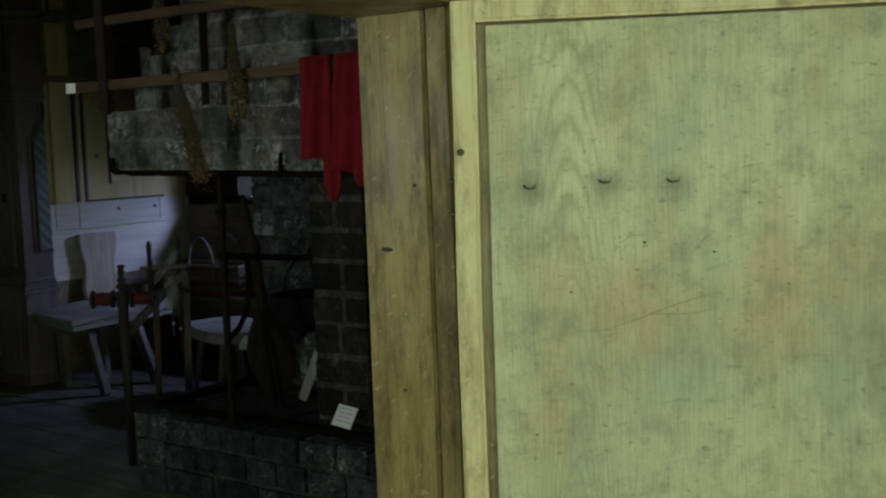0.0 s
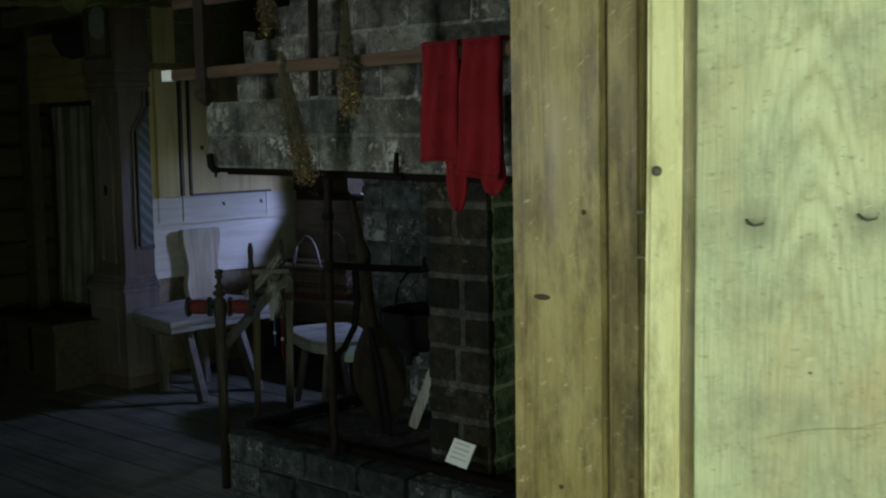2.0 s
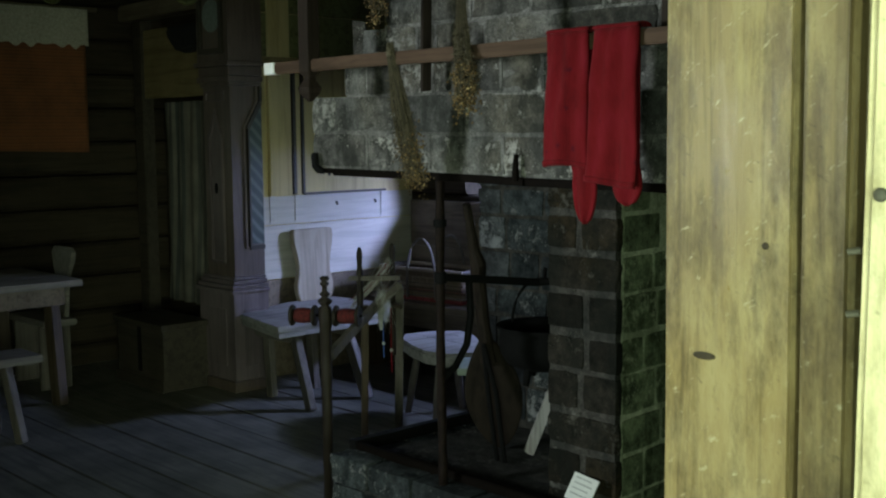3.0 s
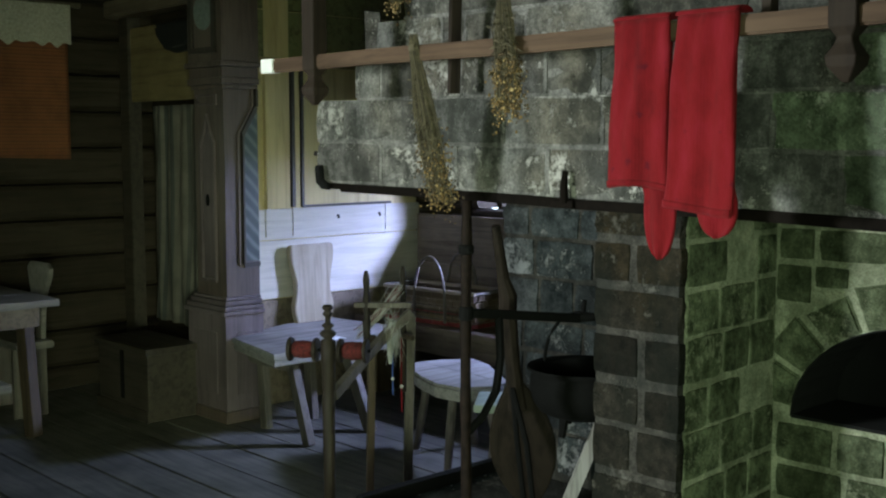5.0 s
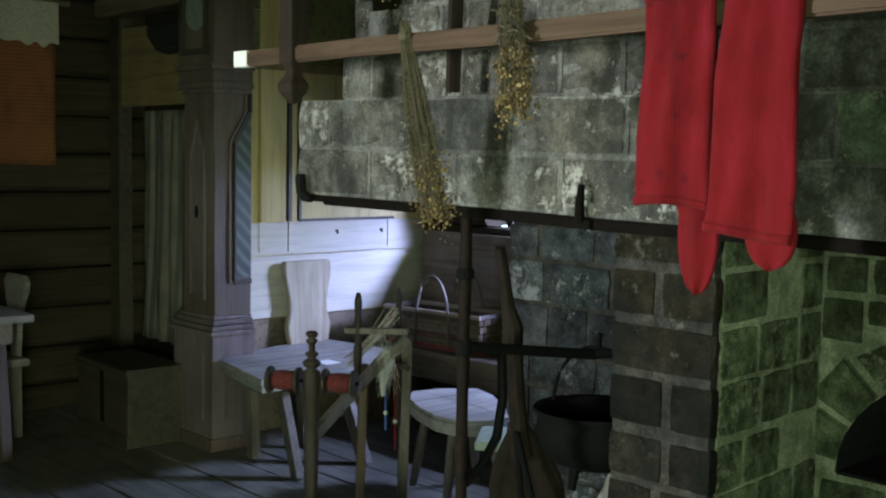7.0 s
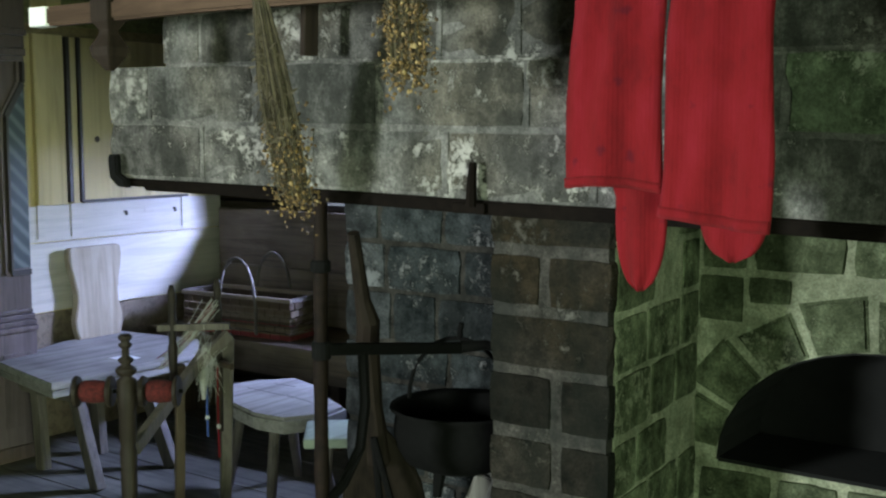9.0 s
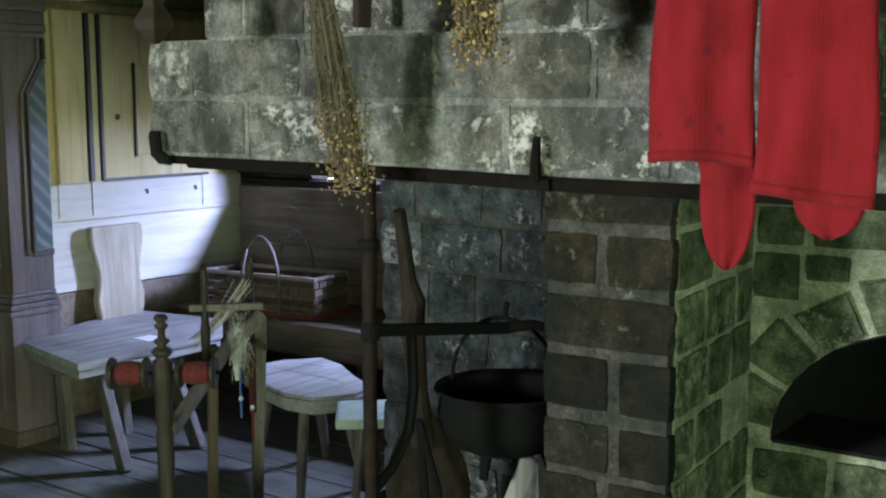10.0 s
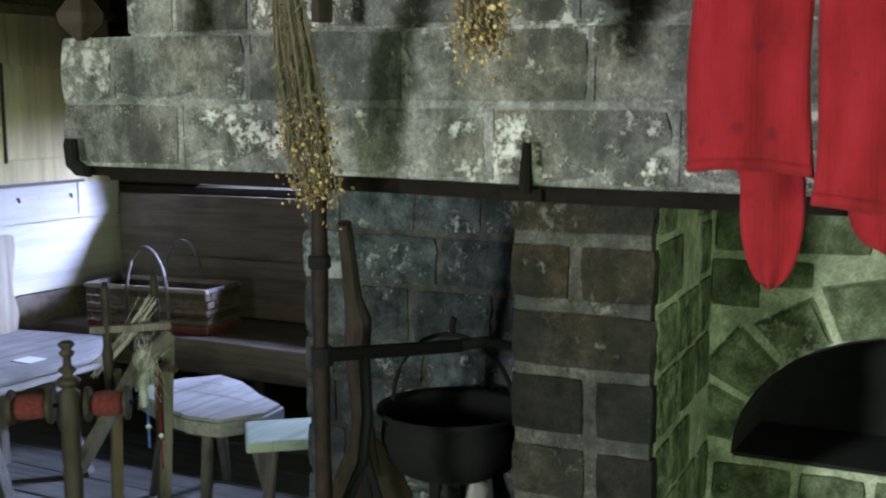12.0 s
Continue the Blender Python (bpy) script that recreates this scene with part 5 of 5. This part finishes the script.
FRINGE = plain("pale_linen", (0.42, 0.40, 0.32), 0.95, 0, 0.25, 60, 0.4)


def fringe_fn(u, v):
    low = 0.24 + 0.035 * (0.5 + 0.5 * math.sin(u * 70)) * (0.6 + 0.4 * math.sin(u * 23))
    return (WEST + 0.05 + 0.006 * math.sin(u * 30 + v), 3.70 + 1.17 * u, 2.47 - low * v)


part("fringed_cover", turn_sheet(fringe_fn, 150, 6, 0.008), FRINGE, hanging, "pale fringed cover cloth")
part("rod", tube([(WEST + 0.014, 3.6, 2.475), (WEST + 0.014, 4.95, 2.475)], 0.018, 8), BENCHWOOD, hanging)

# ---- carved pole under the ceiling ----
pole = thing("carved_pole", "dark greenish carved rope pole with a spoked rosette under the ceiling", "carved pole")
OLIVE = wood("olive_wood", (0.05, 0.05, 0.018), (0.13, 0.13, 0.05), 'x', 0.6, gloss=0.2)
PA, PZ_ = Vector((-7.15, 3.88, 2.42)), Vector((-6.06, 5.35, 2.42))
pd = (PZ_ - PA).normalized()
ps = pd.cross(Vector((0, 0, 1)))
plen = (PZ_ - PA).length
for s in (0, 1):
    pts = []
    for i in range(120):
        a = i * 0.42 + math.pi * s
        pts.append(PA + pd * (plen * i / 119) + ps * (0.011 * math.cos(a)) + Vector((0, 0, 0.011 * math.sin(a))))
    part("rope_strand", tube(pts, 0.013, 8), OLIVE, pole, smooth=True)
part("backing_bar", beam(PA + Vector((0, 0, 0.045)), PZ_ + Vector((0, 0, 0.045)), 0.03, 0.04, 0.004), OLIVE, pole)
for q in (0.12, 0.88):
    c = PA + pd * (plen * q)
    part("hanger", tube([c + Vector((0, 0, 0.06)), c + Vector((0, 0, CEIL - 2.445))], 0.008, 8), IRON, pole)
turn_in = (-ps if ps.y > 0 else ps).to_track_quat('Z', 'Y').to_matrix().to_4x4()
for c, r in ((Vector((-6.40, 4.755, 2.425)), 0.075), (Vector((-6.93, 4.18, 2.425)), 0.06)):
    m = Matrix.Translation(c + (-ps if ps.y > 0 else ps) * 0.028) @ turn_in
    part("rosette_rim", lathe([(r - 0.016, 0.0), (r, 0.0), (r, 0.014), (r - 0.006, 0.020), (r - 0.016, 0.014)], 24, m), OLIVE, pole)
    part("rosette_hub", lathe([(0.016, 0.0), (0.016, 0.016), (0.006, 0.022)], 12, m), OLIVE, pole)
    for k in range(8):
        a = k * math.pi / 4
        part("spoke", tube([m @ Vector((0.012 * math.cos(a), 0.012 * math.sin(a), 0.009)), m @ Vector(((r - 0.01) * math.cos(a), (r - 0.01) * math.sin(a), 0.009))], 0.007, 6), OLIVE, pole)

# ---- chest, table and benches by the west wall ----
chest = thing("chest", "low dark wooden chest under the curtain", "chest", (-7.05, 4.87, 0))
part("body", box(-0.30, 0.30, -0.16, 0.16, 0.0, 0.39, 0.006), CHESTWOOD, chest)
part("lid", box(-0.32, 0.32, -0.18, 0.18, 0.391, 0.43, 0.008), CHESTWOOD, chest)
part("foot_board", box(-0.315, 0.315, -0.175, -0.161, 0.0, 0.07, 0.004), CHESTWOOD, chest)
part("iron_strap", box(-0.02, 0.02, -0.167, -0.1605, 0.10, 0.39, 0.002), IRON, chest)

table = thing("table", "long pale wooden table with a thick worn top", "table", (-7.34, 3.2, 0))
for k in range(3):
    part("top_board", board(-0.46 + 0.31 * k, -0.155 + 0.31 * k, -1.0, 1.06, 0.712, 0.75, 'y', 0.005, 0.004), TABLEWOOD, table)
part("apron", box(0.385, 0.41, -0.9, 0.95, 0.60, 0.711, 0.004), BENCHWOOD, table)
part("apron", box(-0.40, 0.40, 0.95, 0.975, 0.60, 0.711, 0.004), BENCHWOOD, table)
for sx in (-0.36, 0.36):
    for sy in (-0.85, 0.90):
        part("leg", beam((sx, sy, 0.711), (sx * 1.12, sy * 1.02, 0.0), 0.07, 0.07, 0.008), BROWNLEG, table)
bench = thing("bench", "low pale plank bench beside the table", "bench", (-6.42, 2.9, 0))
part("seat", board(-0.15, 0.15, -1.1, 0.84, 0.405, 0.445, 'y', 0.008, 0.004), TABLEWOOD, bench)
for sx in (-0.09, 0.09):
    for sy in (-0.9, 0.66):
        part("leg", beam((sx, sy, 0.404), (sx * 1.9, sy * 1.06, 0.0), 0.05, 0.05, 0.008), GREYLEG, bench)
seat2 = thing("end_bench", "pale plank seat with a rounded back at the table end", "bench", (-7.56, 4.29, 0))
part("seat", board(-0.28, 0.28, -0.11, 0.11, 0.41, 0.45, 'x', 0.008, 0.004), TABLEWOOD, seat2)
part("end_board", outline_plate([(-0.10, 0.0), (0.10, 0.0), (0.10, 0.41), (-0.10, 0.41)], 0.035, pose(0.2, 0, 0, 0, 0, 90), 0.006), GREYLEG, seat2)
part("end_board", outline_plate([(-0.10, 0.0), (0.10, 0.0), (0.10, 0.41), (-0.10, 0.41)], 0.035, pose(-0.2, 0, 0, 0, 0, 90), 0.006), GREYLEG, seat2)
part("backrest", outline_plate([(0.06, 0.452), (0.15, 0.452), (0.17, 0.62), (0.21, 0.74), (0.27, 0.82), (0.285, 0.875), (0.25, 0.905), (0.02, 0.905), (-0.02, 0.87), (0.0, 0.78), (0.05, 0.62)], 0.03, pose(0.05, 0.07, 0), 0.006), TABLEWOOD, seat2, "pale rounded backrest")

# ---- board chair before the panelling ----
chair = thing("board_chair", "grey wooden board chair with a scalloped back", "chair", (-6.10, 5.30, 0))
FLAT = Matrix(((1, 0, 0, 0), (0, 0, 1, 0), (0, 1, 0, 0), (0, 0, 0, 1)))


def seat_slab(pts, z0, z1, bev):
    bm = outline_plate([(x, y) for x, y in pts], z1 - z0, Matrix.Translation((0, 0, z0)) @ FLAT, bev)
    bmesh.ops.recalc_face_normals(bm, faces=bm.faces)
    return bm


seat_pts = [(-0.30, -0.25), (0.30, -0.38), (0.30, 0.44), (0.02, 0.70), (-0.50, 0.62), (-0.50, 0.25)]
part("seat_board", seat_slab(seat_pts, 0.468, 0.50, 0.006), GREYWOOD, chair, "thick grey seat board")
part("seat_board", seat_slab([(x * 0.975, y * 0.975) for x, y in seat_pts], 0.430, 0.4675, 0.006), GREYWOOD, chair)
for sy in (-0.20, 0.20):
    part("batten", outline_plate([(-0.22, 0.429), (0.26, 0.429), (0.18, 0.375), (-0.16, 0.375)], 0.05, pose(0, sy - 0.025, 0), 0.004), GREYLEG, chair)
    part("leg", beam((0.20, sy * 0.95, 0.40), (0.37, sy * 1.05, 0.0), 0.046, 0.066, 0.006), GREYLEG, chair)
    part("leg", beam((-0.13, sy * 0.8, 0.40), (-0.10, sy * 0.8, 0.0), 0.046, 0.060, 0.006), GREYLEG, chair)
bk = [(0.135, 0.0), (0.150, 0.05), (0.155, 0.11), (0.135, 0.19), (0.132, 0.25), (0.145, 0.32), (0.163, 0.39), (0.170, 0.45), (0.165, 0.49), (0.15, 0.502)]
bk = [(x * 0.96, z * 0.95) for x, z in bk]
bk = bk + [(-x, z) for x, z in reversed(bk)]
part("backrest", outline_plate(bk, 0.048, pose(-0.450, 0.448, 0.5005, 0, 0, 90) @ pose(0, 0, 0, -3), 0.006), wood("chair_back", (0.22, 0.185, 0.125), (0.38, 0.33, 0.24), 'z', 0.55, grain=0.6, wear=0.3), chair, "pale scalloped backrest")
note = tagged(part("paper_note", box(-6.04, -5.93, 5.40, 5.50, 0.5015, 0.5035), plain("paper", (0.75, 0.75, 0.73), 0.8, 0, 0.05)), "small white paper lying on the chair seat", "paper")

# ---- stools ----
stool = thing("stool", "pale wooden stool with a thick curved seat and splayed legs", "stool", (-5.0, 5.50, 0), -24)
sp = [(-0.29, -0.13), (-0.18, -0.19), (0.0, -0.20), (0.17, -0.185), (0.28, -0.12), (0.30, 0.04), (0.24, 0.14), (0.08, 0.15), (-0.12, 0.19), (-0.27, 0.17), (-0.31, 0.02)]
sp = [(1.2 * x, 1.15 * y) for x, y in sp]
stool_seat = part("seat", seat_slab(sp, 0.375, 0.445, 0.014), GREYWOOD, stool, "thick pale seat with cracks")
for (a, b), (c, d) in zip(((-0.2, -0.11), (0.18, -0.11), (-0.18, 0.1), (0.17, 0.07)), ((-0.255, -0.16), (0.24, -0.16), (-0.25, 0.17), (0.24, 0.13))):
    part("leg", tube([(a, b, 0.374), ((a + c) / 2, (b + d) / 2, 0.19), (c, d, 0.0)], [0.021, 0.023, 0.018], 10), GREYLEG, stool)
for cx, cy, cl, ca in ((-0.1, -0.02, 0.30, 20), (0.08, 0.05, 0.22, 12), (-0.2, 0.09, 0.12, 30)):
    part("crack", box(-cl / 2, cl / 2, -0.0016, 0.0016, 0.4449, 0.4456, 0, 0, pose(cx, cy, 0, 0, 0, ca)), BLACKTRIM, stool_seat)
stool_b = thing("stool", "small low plank stool with a greenish lit seat", "stool", (-4.44, 5.37, 0), 40)
# greenish daylight on the seat is put into its wood colour
part("seat", box(-0.23, 0.23, -0.145, 0.145, 0.385, 0.425, 0.012), wood("green_lit_wood", (0.30, 0.36, 0.27), (0.48, 0.56, 0.43), 'y', 0.5, wear=0.3), stool_b, "seat coloured pale green as lit by daylight")
for sx in (-0.13, 0.13):
    for sy in (-0.07, 0.07):
        part("leg", tube([(sx, sy, 0.384), (sx * 1.3, sy * 1.35, 0.0)], [0.018, 0.015], 10), GREYLEG, stool_b)

# ---- bench and basket under the window ----
wbench = thing("wall_bench", "dark brown plank bench built along the window wall", "bench", kind="")
part("seat", board(-6.63, -3.9, 6.12, 6.66, 0.455, 0.495, 'x', 0.006, 0.003), BENCHWOOD, wbench)
part("front_board", board(-6.63, -3.9, 6.14, 6.165, 0.33, 0.454, 'x', 0.004, 0.003), BENCHWOOD, wbench)
for lx in (-6.5, -5.3, -4.1):
    part("leg", box(lx - 0.03, lx + 0.03, 6.17, 6.55, 0.0, 0.454, 0.005), BROWNLEG, wbench)
part("wall_board", board(-6.63, -3.0, NORTH - 0.035, NORTH - 0.004, 0.50, 0.80, 'x', 0.004, 0.003), BENCHWOOD, wbench)
part("wall_board", board(-6.63, -3.0, NORTH - 0.035, NORTH - 0.004, 0.805, 1.125, 'x', 0.004, 0.003), BENCHWOOD, wbench)
basket = thing("chip_basket", "long chip basket with woven red bands and hooped handles", "basket", (-6.02, 6.33, 0.496), 6)
BASKETMAT = striped("basket_weave", [(0.15, 0.11, 0.065), (0.10, 0.07, 0.04), (0.20, 0.03, 0.03), (0.16, 0.12, 0.07), (0.09, 0.06, 0.036), (0.18, 0.14, 0.09)], 'z', 0.21, 0.8)
bw, bd, bh = 0.36, 0.14, 0.20
slat_w = 2 * bw / 22
bm = bmesh.new()
for side in (-1, 1):
    for row in range(5):
        z0, z1 = 0.004 + row * bh / 5, (row + 1) * bh / 5 - 0.003
        for k in range(22):
            off = 0.003 if (k + row) % 2 else -0.002
            x0 = -bw + k * slat_w
            add_box(bm, x0 + 0.0008, x0 + slat_w - 0.0008, side * (bd + off) - 0.003, side * (bd + off) + 0.003, z0, z1)
        for k in range(8):
            y0 = -bd + k * 2 * bd / 8
            off = 0.003 if (k + row) % 2 else -0.002
            add_box(bm, side * (bw + off) - 0.003, side * (bw + off) + 0.003, y0 + 0.0008, y0 + 2 * bd / 8 - 0.0008, z0, z1)
tagged(part("weave", bm, BASKETMAT, basket, "woven chip sides with red bands"), kind="stuff")
part("bottom", box(-bw + 0.008, bw - 0.008, -bd + 0.008, bd - 0.008, 0.0, 0.006), BENCHWOOD, basket)
for sy in (-1, 1):
    part("rim", box(-bw - 0.008, bw + 0.008, sy * bd - 0.010, sy * bd + 0.010, bh, bh + 0.022, 0.005), wood("basket_rim", (0.20, 0.16, 0.11), (0.33, 0.28, 0.21), 'x', 0.5), basket, "pale split-wood rim")
    part("handle", tube([(0.02 - 0.125 * math.cos(t), sy * (bd + 0.012) , bh * 0.45 + 0.325 * math.sin(t) ** 0.8 if 0 < t < math.pi else bh * 0.1) for t in [math.pi * i / 20 for i in range(21)]], 0.009, 8), GREYLEG, basket, "bent pale hoop handle", True)
for sx in (-1, 1):
    part("rim", box(sx * bw - 0.010, sx * bw + 0.010, -bd + 0.011, bd - 0.011, bh, bh + 0.022, 0.005), GREYLEG, basket)

# ---- yarn reel before the chair ----
REELWOOD = wood("reel_wood", (0.013, 0.010, 0.007), (0.038, 0.029, 0.020), 'z', 0.55, wear=0.4, gloss=0.25)
reel = thing("spinning_reel", "old wooden spinning reel with red spools and loose yarn", "spinning wheel")
part("front_post", lathe([(0.018, 0.0), (0.020, 0.45), (0.022, 0.66), (0.019, 0.675), (0.022, 0.69), (0.022, 0.78), (0.025, 0.795), (0.025, 0.87), (0.014, 0.878), (0.024, 0.888), (0.028, 0.898), (0.022, 0.906), (0.011, 0.914), (0.020, 0.924), (0.020, 0.930), (0.010, 0.938), (0.009, 0.958), (0.016, 0.966), (0.018, 0.973), (0.010, 0.980), (0.017, 0.988), (0.019, 0.994), (0.012, 1.002)], 14, pose(-4.275, 4.115, 0) @ Matrix.Diagonal((1.12, 1.12, 1, 1))), REELWOOD, reel, "turned front post", True)
SPX = Vector((0.80, 0.60, 0.0))
c0 = Vector((-4.275, 4.115, 0.835))
for s in (-1, 1):
    sm = Matrix.Translation(c0) @ SPX.to_track_quat('Z', 'Y').to_matrix().to_4x4() @ pose(0, 0, s * 0.095)
    part("spool", lathe([(0.043, -0.055), (0.046, -0.050), (0.043, -0.042), (0.022, -0.040), (0.022, 0.040), (0.043, 0.042), (0.046, 0.050), (0.043, 0.055)], 18, sm), REELWOOD, reel, smooth=False)
    part("red_yarn", lathe([(0.0225, -0.040), (0.031, -0.03), (0.034, 0.0), (0.031, 0.03), (0.0225, 0.040)], 16, sm), plain("spool_yarn", (0.075, 0.009, 0.008), 0.95, 0, 0.6, 90, 0.8), reel, "wound red yarn", True)
part("axle", tube([c0 - SPX * 0.16, c0 + SPX * 0.16], 0.006, 8), IRON, reel)
part("rear_post", lathe([(0.015, 0.74), (0.019, 0.80), (0.022, 0.86), (0.016, 0.88), (0.020, 0.95), (0.015, 0.99), (0.019, 1.03), (0.017, 1.05), (0.009, 1.072)], 12, pose(-4.565, 4.535, 0) @ Matrix.Diagonal((0.78, 0.78, 1, 1))), REELWOOD, reel, smooth=True)
part("rear_post", lathe([(0.016, 0.55), (0.019, 0.80), (0.021, 0.88), (0.015, 0.90), (0.019, 0.97), (0.014, 1.0), (0.018, 1.04), (0.016, 1.06), (0.008, 1.082)], 12, pose(-4.525, 4.70, 0) @ Matrix.Diagonal((0.78, 0.78, 1, 1))), REELWOOD, reel, smooth=True)
part("cross_bar", beam((-4.60, 4.50, 0.930), (-4.43, 4.665, 0.930), 0.024, 0.022, 0.003), GREYLEG, reel)
part("slope_board", beam((-4.28, 4.14, 0.66), (-4.55, 4.68, 0.84), 0.028, 0.042, 0.005), GREYLEG, reel, "pale sloping board")
part("slope_board", beam((-4.50, 4.55, 0.78), (-4.45, 4.68, 0.90), 0.03, 0.035, 0.004), GREYLEG, reel)
part("rear_leg", beam((-4.50, 4.72, 0.88), (-4.71, 4.88, 0.0), 0.040, 0.046, 0.006), GREYLEG, reel, "splayed rear leg")
part("rear_leg", beam((-4.56, 4.56, 0.80), (-4.66, 4.62, 0.0), 0.032, 0.036, 0.006), BROWNLEG, reel)
part("side_peg", tube([(-4.47, 4.66, 0.80), (-4.40, 4.64, 0.80)], 0.012, 8), BROWNLEG, reel)
YARN = plain("pale_yarn", (0.40, 0.40, 0.36), 0.95, 0, 0.2, 80, 0.2)
BLUEYARN = plain("blue_yarn", (0.05, 0.09, 0.28), 0.95)
rnd = random.Random(11)
bm, bm2 = bmesh.new(), bmesh.new()
for k in range(34):
    a = Vector((-4.60 + rnd.gauss(0, 0.01), 4.52 + rnd.gauss(0, 0.01), 0.80 + rnd.uniform(-0.02, 0.03)))
    b = Vector((-4.50 + rnd.gauss(0, 0.012), 4.66 + rnd.gauss(0, 0.012), 1.0 + rnd.uniform(-0.03, 0.02)))
    tube([a, (a + b) / 2 + Vector((0, 0, rnd.gauss(-0.012, 0.006))), b], 0.0011, 4, bm2 if k % 5 == 0 else bm)
for k in range(46):
    t = rnd.uniform(0, 6.283)
    c = Vector((-4.47, 4.60, 0.81))
    a = c + Vector((0.03 * math.cos(t), 0.03 * math.sin(t), rnd.uniform(-0.02, 0.03)))
    b = c + Vector((rnd.gauss(0, 0.026), rnd.gauss(0, 0.022), rnd.gauss(-0.015, 0.05)))
    tube([a, (a + b) / 2 + Vector((0, 0, 0.012)), b], 0.0006, 4, bm)
for k in range(110):
    c = Vector((-4.478 + rnd.gauss(0, 0.014), 4.60 + rnd.gauss(0, 0.014), 0.80 + rnd.gauss(0.0, 0.040)))
    d = Vector((rnd.gauss(0, 0.35), rnd.gauss(0, 0.35), rnd.gauss(1, 0.3))) * rnd.uniform(0.015, 0.045)
    tube([c - d, c + Vector((rnd.gauss(0, 0.004), 0, 0)), c + d], 0.0007, 3, bm)
tagged(part("loose_yarn", bm, YARN, reel, "tangle of pale yarn"), kind="stuff")
tagged(part("red_threads", bm2, REDWOOL, reel), kind="stuff")
part("yarn_skein", tube([(-4.485, 4.60, 0.86), (-4.48, 4.59, 0.76), (-4.475, 4.585, 0.69)], [0.010, 0.015, 0.007], 10), YARN, reel, smooth=True)
part("hanging_yarn", tube([(-4.475, 4.60, 0.80), (-4.478, 4.60, 0.66), (-4.476, 4.60, 0.56)], [0.0026, 0.003, 0.0036], 6), BLUEYARN, reel)
part("hanging_yarn", tube([(-4.445, 4.62, 0.80), (-4.447, 4.62, 0.62), (-4.444, 4.62, 0.49)], [0.0022, 0.0026, 0.003], 6), REDWOOL, reel)
part("yarn_knot", lathe([(0.004, -0.008), (0.010, 0), (0.004, 0.008)], 8, pose(-4.477, 4.60, 0.625)), YARN, reel)
part("yarn_knot", lathe([(0.004, -0.008), (0.009, 0), (0.004, 0.008)], 8, pose(-4.445, 4.62, 0.595)), YARN, reel)
